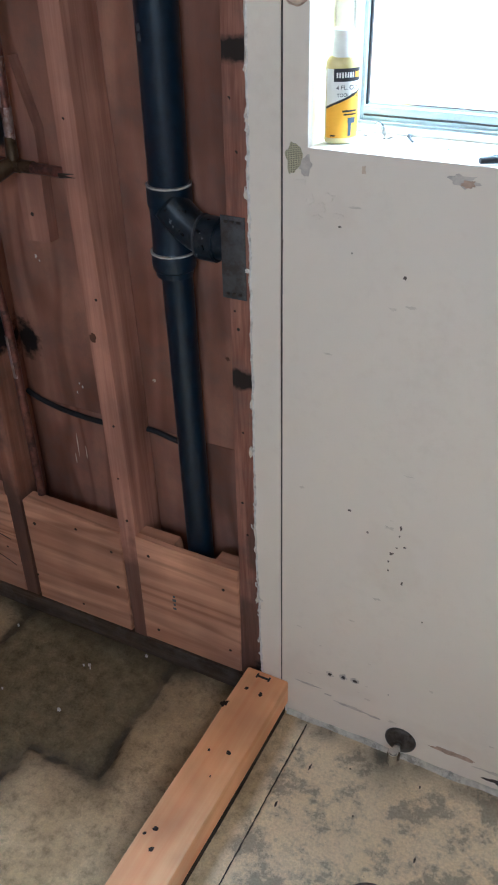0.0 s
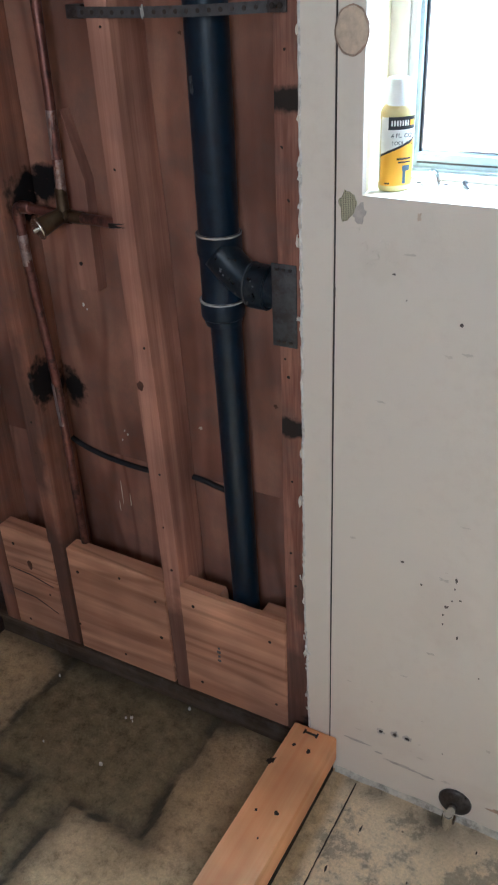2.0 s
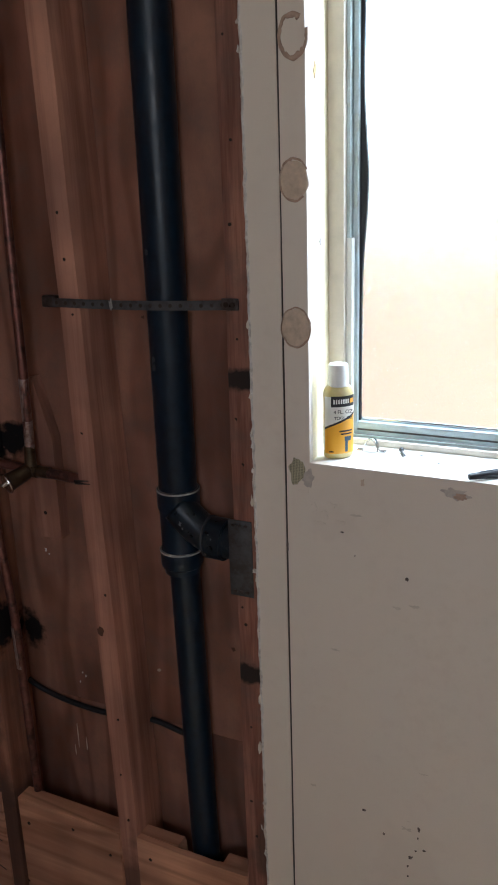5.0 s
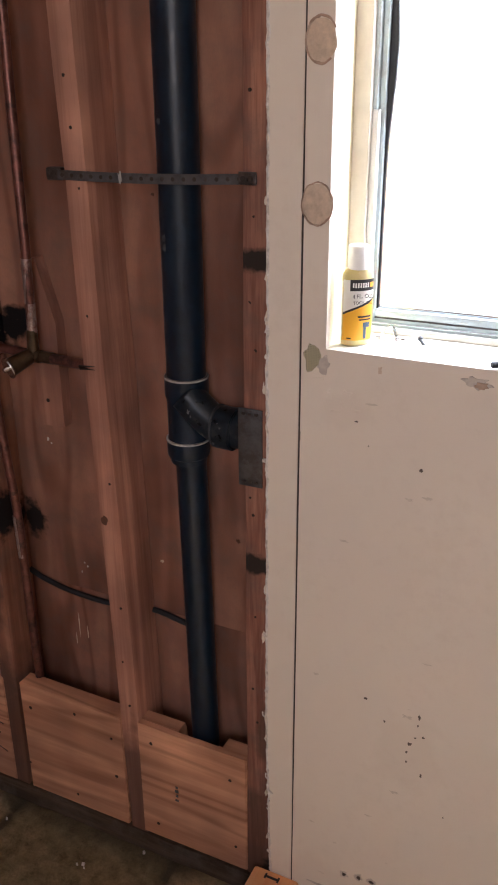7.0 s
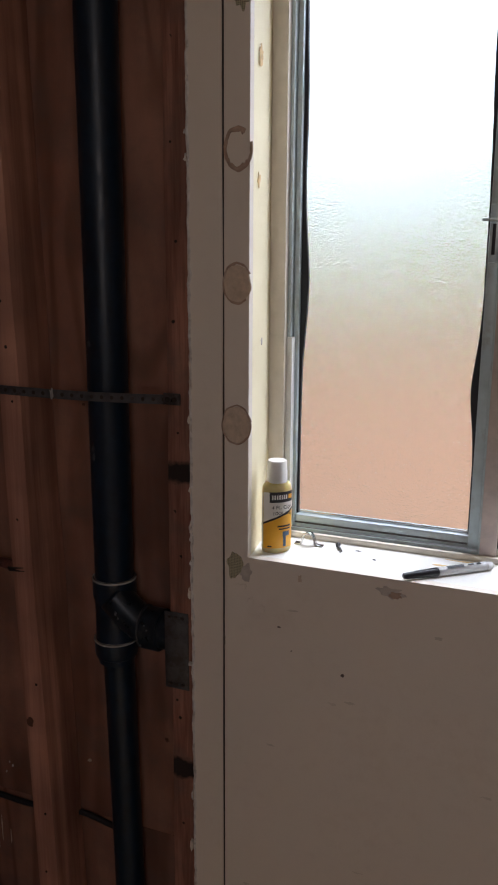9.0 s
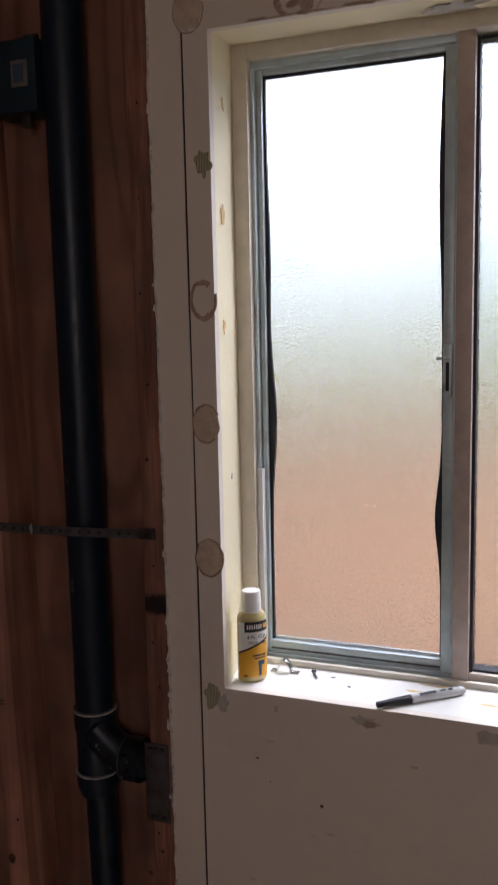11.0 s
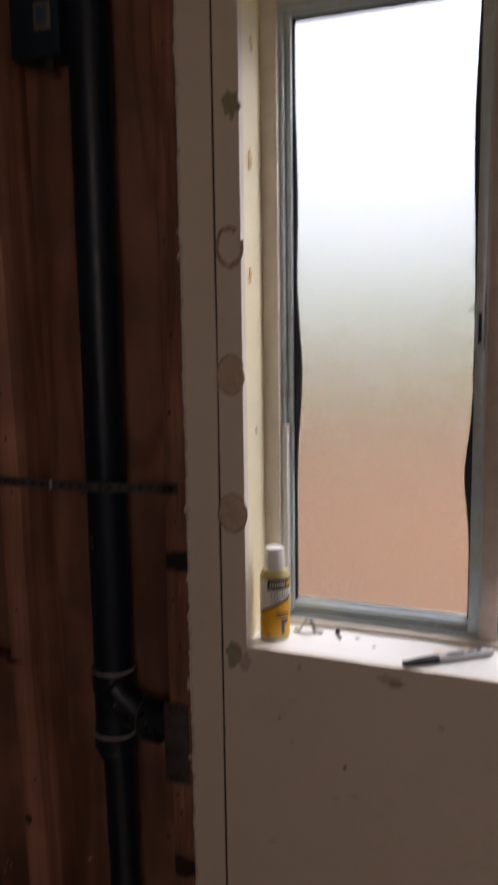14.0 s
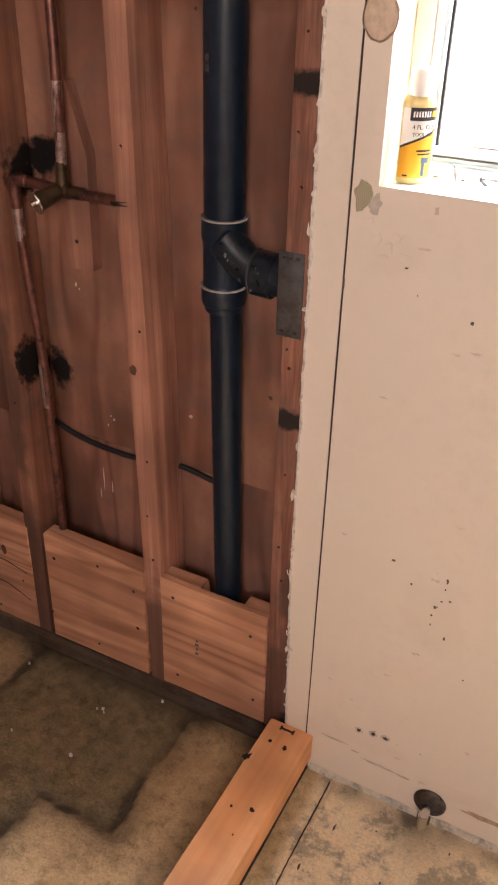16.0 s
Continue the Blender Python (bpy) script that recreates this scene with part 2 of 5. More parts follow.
M_STUD_END = wood("weathered_redwood", (0.20, 0.085, 0.06), (0.44, 0.225, 0.16), "z", 0.8, 60, [(-0.05, 0.012, 0.085, 0.026, 0.026), (-0.085, 0.012, 1.231, 0.075, 0.017), (-0.085, 0.012, 0.742, 0.075, 0.02)], 0.5, char=(0.028, 0.021, 0.018),
                  stains=[(-0.07, 0.012, 0.13, 0.06, 0.16), (-0.06, 0.012, 0.40, 0.03, 0.08)])
M_SHEATH = wood("plywood_sheathing", (0.19, 0.082, 0.056), (0.37, 0.195, 0.138), "z", 0.7, 7, BURNS, 0.4, 0.06, 0.16, figure=0.26, arches=42.0)
M_CLEAT = wood("brown_cleat", (0.25, 0.12, 0.088), (0.40, 0.215, 0.155), "z", 0.75, 30, (), 0.25, 0.12)
M_BLOCK = wood("new_pine_blocking", (0.46, 0.235, 0.145), (0.66, 0.385, 0.25), "x", 0.7, 30, streak=0.1, figure=0.24, arches=85.0, fig_pull=0.06)
M_BEAM = wood("fresh_pine_beam", (0.92, 0.43, 0.20), (1.0, 0.61, 0.315), "y", 0.6, 34, streak=0.12, pull=0.03)
M_PLATE = wood("dark_sill_plate", (0.045, 0.033, 0.023), (0.125, 0.09, 0.062), "x", 0.85, 40, (), 0.75)
# Near black: the curb plate's colour includes the shade under the beam.
M_PLATE_Y = wood("near_black_cross_plate", (0.014, 0.010, 0.008), (0.045, 0.03, 0.022), "y", 0.85, 40, (), 0.6)
M_WALL = paint("white_wall_paint", (0.76, 0.695, 0.595), (0.58, 0.49, 0.39), 0.2, 0.5, 0.2,
               [(0.19, 0, 0.47, 0.06, 0.09), (0.12, 0, 0.13, 0.09, 0.03), (0.3, 0, 0.09, 0.1, 0.02), (0.03, 0, 0.13, 0.05, 0.05), (0.3, 0, 1.13, 0.06, 0.02), (0.06, 0, 1.03, 0.05, 0.03)])
M_REVEAL = paint("cream_reveal_paint", (0.86, 0.78, 0.53), (0.66, 0.5, 0.26), 0.22, 0.45, 0.15)
M_SILL = paint("dusty_white_sill_paint", (0.80, 0.79, 0.73), (0.62, 0.55, 0.42), 0.22, 0.45, 0.15)
# Brown chosen so that the unseen walls bounce warm light.
M_ROOM = paint("warm_bounce_paint", (0.55, 0.41, 0.31), (0.45, 0.34, 0.26), 0.2, 0.7, 0.1)
M_CEIL = paint("ceiling_paint", (0.78, 0.74, 0.68), (0.6, 0.55, 0.48), 0.2, 0.8, 0.1)
M_GYPSUM = plain("torn_gypsum_edge", (0.70, 0.67, 0.62), 0.95, 0, 0.2, 90, 0.8, (0.42, 0.37, 0.32))
M_ABS = plain("black_abs_plastic", (0.004, 0.014, 0.028), 0.4, 0, 0.4, 45, 0.12)
M_ABS_DUSTY = plain("dusty_abs_fitting", (0.006, 0.014, 0.022), 0.36, 0, 0.4, 70, 0.3, (0.032, 0.036, 0.038))
for m in (M_ABS, M_ABS_DUSTY):
    m.node_tree.nodes["Principled BSDF"].inputs["Specular IOR Level"].default_value = 0.45
M_CEMENT = plain("dried_pipe_cement", (0.42, 0.42, 0.4), 0.7, 0, 0.3, 80)
# Pale grey for the highlights painted on the tee branch.
M_FLECK = plain("highlight_fleck_grey", (0.16, 0.165, 0.165), 0.4, 0, 0.4, 120)
M_PRINT = plain("pale_pipe_print", (0.05, 0.055, 0.06), 0.6)
M_COPPER = plain("aged_copper", (0.21, 0.095, 0.075), 0.45, 0.7, 0.4, 70, 0.15, (0.06, 0.042, 0.038))
M_SOLDER = plain("solder_and_flux", (0.42, 0.33, 0.30), 0.4, 0.6, 0.4, 75, 0.3, (0.20, 0.07, 0.05))
M_BRASS = plain("dull_brass", (0.12, 0.088, 0.055), 0.42, 0.85, 0.3, 60, 0.15, (0.045, 0.035, 0.025))
M_CHROME = plain("worn_chrome", (0.62, 0.62, 0.6), 0.18, 1.0, 0.15, 60, 0.1)
M_STEEL = plain("galvanised_steel", (0.12, 0.125, 0.13), 0.5, 0.7, 0.3, 70, 0.2, (0.09, 0.08, 0.075))
M_DARKSTEEL = plain("tarnished_steel", (0.10, 0.09, 0.085), 0.38, 0.75, 0.5, 90, 0.4)
M_NAIL = plain("nail_steel", (0.03, 0.02, 0.015), 0.9, 0.0)
M_ALU = plain("painted_aluminium", (0.48, 0.56, 0.57), 0.4, 0.3, 0.12, 30, 0.1, (0.40, 0.42, 0.40))
M_ALU_CREAM = plain("cream_window_frame", (0.68, 0.62, 0.53), 0.45, 0.0, 0.08, 30, 0.1)
M_ALU_BROWN = plain("brown_mullion", (0.48, 0.39, 0.34), 0.45, 0.1, 0.15, 40, 0.1)
M_RUBBER = plain("black_rubber_gasket", (0.012, 0.013, 0.016), 0.55, 0, 0.3, 90)
M_WHITE_PVC = plain("white_plastic", (0.72, 0.72, 0.68), 0.4, 0, 0.08, 40)
M_BLUE = plain("blue_box_plastic", (0.004, 0.022, 0.036), 0.5, 0, 0.25, 30)
M_TAG = plain("pale_sticker", (0.16, 0.15, 0.135), 0.6, 0, 0.2, 60)
M_TAN = plain("filler_patch", (0.60, 0.485, 0.365), 0.9, 0, 0.2, 70, 0.7, (0.66, 0.56, 0.45))
M_TORN = plain("torn_paper", (0.42, 0.30, 0.22), 0.9, 0, 0.35, 80, 0.6, (0.56, 0.46, 0.37))
M_SCRAPED = plain("scraped_wall", (0.54, 0.43, 0.335), 0.9, 0, 0.22, 55, 0.6)
M_GREYPATCH = plain("grey_filler", (0.50, 0.455, 0.40), 0.85, 0, 0.2, 60, 0.5, (0.62, 0.565, 0.49))
M_MESH, n, l, b = material("fibre_mesh_tape")
wx, wz = n.new("ShaderNodeTexWave"), n.new("ShaderNodeTexWave")
wx.bands_direction, wz.bands_direction = "X", "Z"
for w in (wx, wz):
    w.inputs["Scale"].default_value, w.inputs["Distortion"].default_value = 130.0, 1.0
    l.new(place(n, l, (1, 1, 1), False), w.inputs["Vector"])
mesh_mask = math_node(n, l, "MAXIMUM", wx.outputs["Fac"], wz.outputs["Fac"])
l.new(ramp(n, l, mesh_mask, [(0.45, (0.09, 0.075, 0.05)), (0.8, (0.50, 0.47, 0.31))]), b.inputs["Base Color"])
b.inputs["Roughness"].default_value = 0.9
M_KNOT = plain("wood_knot", (0.10, 0.042, 0.024), 0.8, 0, 0.4, 120)
M_CHIP = plain("exposed_chip", (0.05, 0.04, 0.035), 0.9, 0, 0.4, 200)
M_WALL_CHIP = plain("bare_wall_chip", (0.13, 0.105, 0.085), 0.9, 0, 0.6, 260)
M_YELLOW = plain("yellow_stain", (0.68, 0.48, 0.22), 0.7, 0, 0.3, 90)
M_CAULK = plain("grey_caulk", (0.52, 0.50, 0.43), 0.8, 0, 0.3, 60, 0.6, (0.22, 0.21, 0.18))
M_DEBRIS = plain("plaster_crumbs", (0.6, 0.58, 0.54), 0.9)
M_BOTTLE = plain("amber_oil_bottle", (0.62, 0.52, 0.24), 0.3, 0, 0.08, 20, 0.02)
bs = M_BOTTLE.node_tree.nodes["Principled BSDF"]
bs.inputs["Subsurface Weight"].default_value, bs.inputs["Subsurface Radius"].default_value, bs.inputs["Subsurface Scale"].default_value = 0.6, (1, 0.7, 0.25), 0.012
M_CAP = plain("white_cap", (0.74, 0.73, 0.68), 0.45, 0, 0.05, 40)
M_LBL_Y = plain("yellow_label", (0.80, 0.40, 0.02), 0.4, 0, 0.05, 20, 0.02)
M_LBL_W = plain("white_label", (0.78, 0.77, 0.72), 0.4, 0, 0.04, 20, 0.02)
M_LBL_K = plain("black_print", (0.015, 0.015, 0.017), 0.4, 0, 0.1, 20, 0.02)
M_LBL_B = plain("slate_print", (0.05, 0.09, 0.14), 0.4, 0, 0.1, 20, 0.02)
M_PEN = plain("grey_marker_barrel", (0.50, 0.50, 0.49), 0.35, 0, 0.05, 40, 0.02)
M_STUCCO = paint("pink_stucco", (0.88, 0.565, 0.365), (0.82, 0.50, 0.32), 0.3, 0.9, 0.6)
M_WALL_TOP = plain("mauve_wall_top", (0.58, 0.37, 0.33), 0.9, 0, 0.2, 12, 0.4)
M_LEAF = plain("hedge_leaf", (0.48, 0.66, 0.16), 0.6, 0, 0.4, 30)
M_SOIL = plain("outside_ground", (0.2, 0.17, 0.13), 0.95, 0, 0.3, 8, 0.5)
M_GLASS = obscure_glass()
M_GLASS_GREEN = obscure_glass("greenish_obscure_glass", (0.93, 0.98, 0.97))
M_FLOOR = floor_material()


# ---- building blocks ----
def mesh_object(name, bm, mat, smooth=False):
    me = bpy.data.meshes.new(name)
    bm.normal_update()
    bm.to_mesh(me)
    bm.free()
    me.materials.append(mat)
    me.polygons.foreach_set("use_smooth", [True] * len(me.polygons))
    if not smooth:
        me.set_sharp_from_angle(angle=radians(32))
    return new(name, me)


def part(name, bm, mat, parent, label="", smooth=False):
    ob = mesh_object(name, bm, mat, smooth)
    ob.parent = parent
    ob.matrix_parent_inverse = parent.matrix_world.inverted()
    if label:
        tagged(ob, label)
    return ob


def thing(name, x, y, z, label, category, group="", kind=""):
    ob = new(name)
    ob.empty_display_size = 0.05
    ob.location = (x, y, z)
    bpy.context.view_layer.update()
    return tagged(ob, label, category, group, kind)


def box(x0, x1, y0, y1, z0, z1, bevel=0.0, wobble=0.0, seed=0, cuts=0, axis=2):
    """A block with worn edges; wobble bends it a little along its length."""
    bm = bmesh.new()
    bmesh.ops.create_cube(bm, size=1)
    for v in bm.verts:
        v.co = ((x0 + x1) / 2 + v.co.x * (x1 - x0), (y0 + y1) / 2 + v.co.y * (y1 - y0), (z0 + z1) / 2 + v.co.z * (z1 - z0))
    if cuts:
        es = [e for e in bm.edges if abs((e.verts[0].co - e.verts[1].co).normalized()[axis]) > 0.9]
        bmesh.ops.subdivide_edges(bm, edges=es, cuts=cuts, use_grid_fill=True)
    if bevel:
        es = [e for e in bm.edges if len(e.link_faces) == 2 and e.calc_face_angle(0) > 0.5]
        bmesh.ops.bevel(bm, geom=es, offset=bevel, segments=2, affect="EDGES", profile=0.6)
    if wobble:
        for v in bm.verts:
            d = noise.noise_vector(Vector((seed * 7.3, 0, 0)) + v.co * 9)
            v.co += d * wobble
    return bm


def lean(bm, z0, z1, dx0, dx1):
    for v in bm.verts:
        f = (v.co.z - z0) / (z1 - z0)
        v.co.x += dx0 + (dx1 - dx0) * f
    return bm


def rod(p, q, r0, r1=None, seg=20, bevel=0.0):
    p, q = Vector(p), Vector(q)
    r1 = r0 if r1 is None else r1
    bm = bmesh.new()
    bmesh.ops.create_cone(bm, cap_ends=True, segments=seg, radius1=r0, radius2=r1, depth=(q - p).length)
    if bevel:
        es = [e for e in bm.edges if len(e.link_faces) == 2 and e.calc_face_angle(0) > 1.0]
        bmesh.ops.bevel(bm, geom=es, offset=bevel, segments=2, affect="EDGES")
    m = Matrix.Translation((p + q) / 2) @ (q - p).to_track_quat("Z", "Y").to_matrix().to_4x4()
    bmesh.ops.transform(bm, matrix=m, verts=bm.verts)
    return bm


def tube(points, r, seg=14, closed=True):
    """A bent pipe through the points, with a rounded path."""
    pts = [Vector(p) for p in points]
    path = []
    for i in range(len(pts) - 1):
        a, b2 = pts[max(i - 1, 0)], pts[i]
        c, d = pts[i + 1], pts[min(i + 2, len(pts) - 1)]
        for k in range(6):
            t = k / 6
            path.append(0.5 * (2 * b2 + (c - a) * t + (2 * a - 5 * b2 + 4 * c - d) * t * t + (3 * b2 - a - 3 * c + d) * t ** 3))
    path.append(pts[-1])
    bm = bmesh.new()
    rings = []
    side = None
    for i, c in enumerate(path):
        d = (path[min(i + 1, len(path) - 1)] - path[max(i - 1, 0)]).normalized()
        u = d.orthogonal().normalized() if side is None else (side - d * side.dot(d)).normalized()
        side = u
        w = d.cross(u)
        rings.append([bm.verts.new(c + (u * math.cos(a) + w * math.sin(a)) * r) for a in [2 * math.pi * k / seg for k in range(seg)]])
    for ra, rb in zip(rings, rings[1:]):
        for k in range(seg):
            bm.faces.new((ra[k], ra[(k + 1) % seg], rb[(k + 1) % seg], rb[k]))
    if closed:
        bm.faces.new(rings[0][::-1])
        bm.faces.new(rings[-1])
    return bm


def turned(profile, centre, axis=(0, 0, 1), seg=28, sx=1.0, sy=1.0):
    """A turned shape: profile of (radius, height) round an axis."""
    bm = bmesh.new()
    rings = [[bm.verts.new((r * math.cos(2 * math.pi * k / seg) * sx, r * math.sin(2 * math.pi * k / seg) * sy, h)) for k in range(seg)] for r, h in profile]
    for ra, rb in zip(rings, rings[1:]):
        for k in range(seg):
            bm.faces.new((ra[k], ra[(k + 1) % seg], rb[(k + 1) % seg], rb[k]))
    bm.faces.new(rings[0][::-1])
    bm.faces.new(rings[-1])
    m = Matrix.Translation(centre) @ Vector(axis).to_track_quat("Z", "Y").to_matrix().to_4x4()
    bmesh.ops.transform(bm, matrix=m, verts=bm.verts)
    return bm


def prism_y(outline, y0, y1):
    """A sheet whose outline is given in x and z, from y0 (towards the room) to y1."""
    bm = bmesh.new()
    f = [bm.verts.new((x, y0, z)) for x, z in outline]
    k = [bm.verts.new((x, y1, z)) for x, z in outline]
    bm.faces.new(f)
    bm.faces.new(k[::-1])
    for i in range(len(f)):
        j = (i + 1) % len(f)
        bm.faces.new((f[j], f[i], k[i], k[j]))
    bmesh.ops.recalc_face_normals(bm, faces=bm.faces)
    return bm


def blob(cx, cz, rx, rz, y, seed, rough=0.25, n=28, thick=0.0012, normal="y"):
    """A thin uneven flake, raised from its wall by thick."""
    bm = bmesh.new()
    ring, top = [], []
    for k in range(n):
        a = 2 * math.pi * k / n
        s = 1 + rough * noise.noise(Vector((math.cos(a) * 1.7 + seed * 3.1, math.sin(a) * 1.7, seed))) * 1.6 + rough * 0.4 * noise.noise(Vector((math.cos(a) * 6 + seed, math.sin(a) * 6, 4.0)))
        px, pz = cx + math.cos(a) * rx * s, cz + math.sin(a) * rz * s
        qx, qz = cx + math.cos(a) * rx * s * 0.9, cz + math.sin(a) * rz * s * 0.9
        if normal == "y":
            ring.append(bm.verts.new((px, y, pz)))
            top.append(bm.verts.new((qx, y - thick, qz)))
        elif normal == "x":
            ring.append(bm.verts.new((y, px, pz)))
            top.append(bm.verts.new((y + thick, qx, qz)))
        else:
            ring.append(bm.verts.new((px, pz, y)))
            top.append(bm.verts.new((qx, qz, y + thick)))
    bm.faces.new(top)
    for k in range(n):
        j = (k + 1) % n
        bm.faces.new((ring[k], ring[j], top[j], top[k]))
    bmesh.ops.recalc_face_normals(bm, faces=bm.faces)
    return bm


def ring_flake(cx, cz, rx, rz, y, seed, width=0.25, start=0.0, end=6.283, thick=0.001):
    """An uneven open ring of torn paper on the wall."""
    bm = bmesh.new()
    n = 30
    rows = []
    for k in range(n + 1):
        a = start + (end - start) * k / n
        s = 1 + 0.08 * noise.noise(Vector((a * 2, seed, 0)))
        w = width * (0.6 + 0.8 * abs(noise.noise(Vector((a * 3, seed, 7)))))
        row = [bm.verts.new((cx + math.cos(a) * rx * f, y - d, cz + math.sin(a) * rz * f)) for f, d in ((s, 0), (s - w * 0.15, thick), (s - w * 0.85, thick), (s - w, 0))]
        rows.append(row)
    for a, b2 in zip(rows, rows[1:]):
        for i in range(3):
            bm.faces.new((a[i], b2[i], b2[i + 1], a[i + 1]))
    bmesh.ops.recalc_face_normals(bm, faces=bm.faces)
    return bm


def nails(parent, places, y, r=0.0032):
    for x, z in places:
        q = r * (0.62 + 0.42 * abs(math.sin(x * 91 + z * 57)))
        part("nail", rod((x, y - 0.0008, z), (x + 0.001, y + 0.008, z + 0.001), q, q, 9), M_NAIL, parent)


# ---- setting ----
# floor: one concrete sheet with a trench filled by a later pour
def edge_distance(x, y):
    """Signed distance, roughly, to the outline of the pour (positive inside)."""
    a = min(x + 0.662, -0.258 - x, y + 0.292)
    c = min(x + 0.53, -0.425 - x, y + 1.2)
    return max(a, c)


def make_floor():
    xs = np.concatenate([np.linspace(-2.0, -0.98, 6), np.arange(-0.97, 0.66, 0.0055), np.linspace(0.67, 1.9, 12)])
    ys = np.concatenate([np.linspace(-2.7, -0.82, 14), np.arange(-0.81, 0.03, 0.0055), np.linspace(0.05, 0.12, 3)])
    verts, pour, glue, grime_shade = [], [], [], []
    for y in ys:
        for x in xs:
            w = Vector((x, y, 0))
            wob = 0.014 * noise.noise(w * 9) + 0.007 * noise.noise(w * 31) + 0.003 * noise.noise(w * 90)
            d = edge_distance(x, y) + wob
            pf = min(1, max(0, 0.5 + d / 0.02))
            gf = min(1, max(0, 0.5 + (x - 0.035 + wob * 0.3) / 0.02))
            groove = 0.009 * math.exp(-(d / 0.012) ** 2) * (0.55 + 0.9 * abs(noise.noise(w * 14)))
            z = -0.004 * pf - groove * (1 - gf) + 0.0035 * noise.noise(w * 5) + 0.0012 * noise.noise(w * 40)
            if x > 0.02:
                z = z * 0.4 + 0.0014 * max(0, noise.noise(w * 22))
            if abs(x - 0.054 - 0.002 * noise.noise(w * 8)) < 0.0045 and -0.9 < y < -0.012:
                z -= 0.006
            verts.append((x, y, z - 0.002))
            pour.append(pf)
            glue.append(gf)
            dirt = 1.4 * math.exp(-(d / 0.0105) ** 2) * (0.4 + 1.5 * abs(noise.noise(w * 13)))
            # Soft darker band round the outline of the pour.
            soft_dark = 0.58 * math.exp(-(d / (0.045 if d < 0 else 0.02)) ** 2) * (0.8 + 0.6 * noise.noise(w * 8))
            # The beam's soft shadow, painted on the floor to its left.
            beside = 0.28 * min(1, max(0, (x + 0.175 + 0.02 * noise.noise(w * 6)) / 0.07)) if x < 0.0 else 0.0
            # Darker strip along the foot of the sill plate.
            plate_dark = 0.6 * math.exp(-((y - 0.01) / 0.035) ** 2) * (x < -0.05)
            # Dirt along the wall foot, plus a dark spot below the stop valve.
            wall_dirt_spot = 0.55 * math.exp(-((y + 0.01) / 0.028) ** 2) * (0.5 + 1.0 * abs(noise.noise(w * 16))) + 0.4 * math.exp(-((x - 0.23) / 0.05) ** 2 - ((y + 0.05) / 0.04) ** 2)
            grime_shade.append(min(0.9, max(dirt, soft_dark, beside) * (1 - gf) + plate_dark + wall_dirt_spot * gf))
            island = min(1, max(0, (-0.512 - x) / 0.02)) * min(1, max(0, (-0.28 - y) / 0.02))
            pour[-1] = max(pf, island)
    nx, ny = len(xs), len(ys)
    faces = [(j * nx + i, j * nx + i + 1, (j + 1) * nx + i + 1, (j + 1) * nx + i) for j in range(ny - 1) for i in range(nx - 1)]
    me = bpy.data.meshes.new("floor")
    me.from_pydata(verts, [], faces)
    for name, values in (("pour", pour), ("glue", glue), ("grime_shade", grime_shade)):
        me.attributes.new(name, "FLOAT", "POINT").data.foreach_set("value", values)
    me.polygons.foreach_set("use_smooth", [True] * len(faces))
    me.materials.append(M_FLOOR)
    return tagged(new("floor", me), "bare concrete floor with patched trench and old tan glue", "floor", kind="structure")


floor = make_floor()
# saw cut in the slab
def jagged_cut():
    bm = box(0.0529, 0.0551, -0.9, -0.012, -0.0035, -0.0012, cuts=120, axis=1)
    for v in bm.verts:
        v.co.x += 0.0011 * noise.noise(Vector((v.co.y * 90, v.co.x * 300, 3))) + 0.0005 * noise.noise(Vector((v.co.y * 9, 0, 8)))
        if v.co.z > -0.002:
            v.co.z -= 0.0016 * max(0.0, noise.noise(Vector((v.co.y * 22, 1, 5))) - 0.12)
    return bm


cut = part("saw_cut", jagged_cut(), M_CHIP, floor, "dark saw cut in the slab")
for i, (x, y, r, h) in enumerate([(-0.432, -0.076, 0.0035, 0.002), (-0.443, -0.082, 0.0022, 0.002), (-0.425, -0.083, 0.0018, 0.002), (-0.417, -0.202, 0.0036, 0.003), (-0.56, -0.21, 0.0018, 0.002), (-0.335, 0.0, 0.003, 0.002), (-0.65, -0.05, 0.0025, 0.002)]):
    crumb = mesh_object("plaster_crumb", blob(x, y, r, r * 0.8, -0.004, i + 2, 0.5, 12, h + 0.003, "z"), M_DEBRIS)
    tagged(crumb, "pale plaster crumb lying on the concrete", "debris", "crumbs on the concrete")
for i, (x, y, rx, ry) in enumerate([(0.10, -0.10, 0.004, 0.012), (0.335, -0.19, 0.004, 0.008), (0.30, -0.05, 0.003, 0.005), (0.17, -0.07, 0.003, 0.002), (0.21, -0.16, 0.003, 0.003), (0.075, -0.2, 0.004, 0.010)]):
    chip = mesh_object("flooring_chip", blob(x, y, rx * 0.45, ry * 0.55, -0.002, i + 20, 0.5, 10, 0.003, "z"), M_CHIP)
    tagged(chip, "dark chip of old flooring on the concrete", "debris", "chips on the concrete")

# drywall, cracked along a seam beside the window
WX0, WX1, WZ0, WZ1 = 0.03, 0.66, 1.12, 2.027
CRACK = -0.006


def ragged_x(z):
    base = -0.0605 + 0.011 * max(0.0, (0.42 - z) / 0.42)
    return base + 0.002 * noise.noise(Vector((z * 9, 1.0, 0))) + 0.0016 * noise.noise(Vector((z * 45, 2.0, 0))) + 0.0012 * noise.noise(Vector((z * 140, 3.0, 0)))


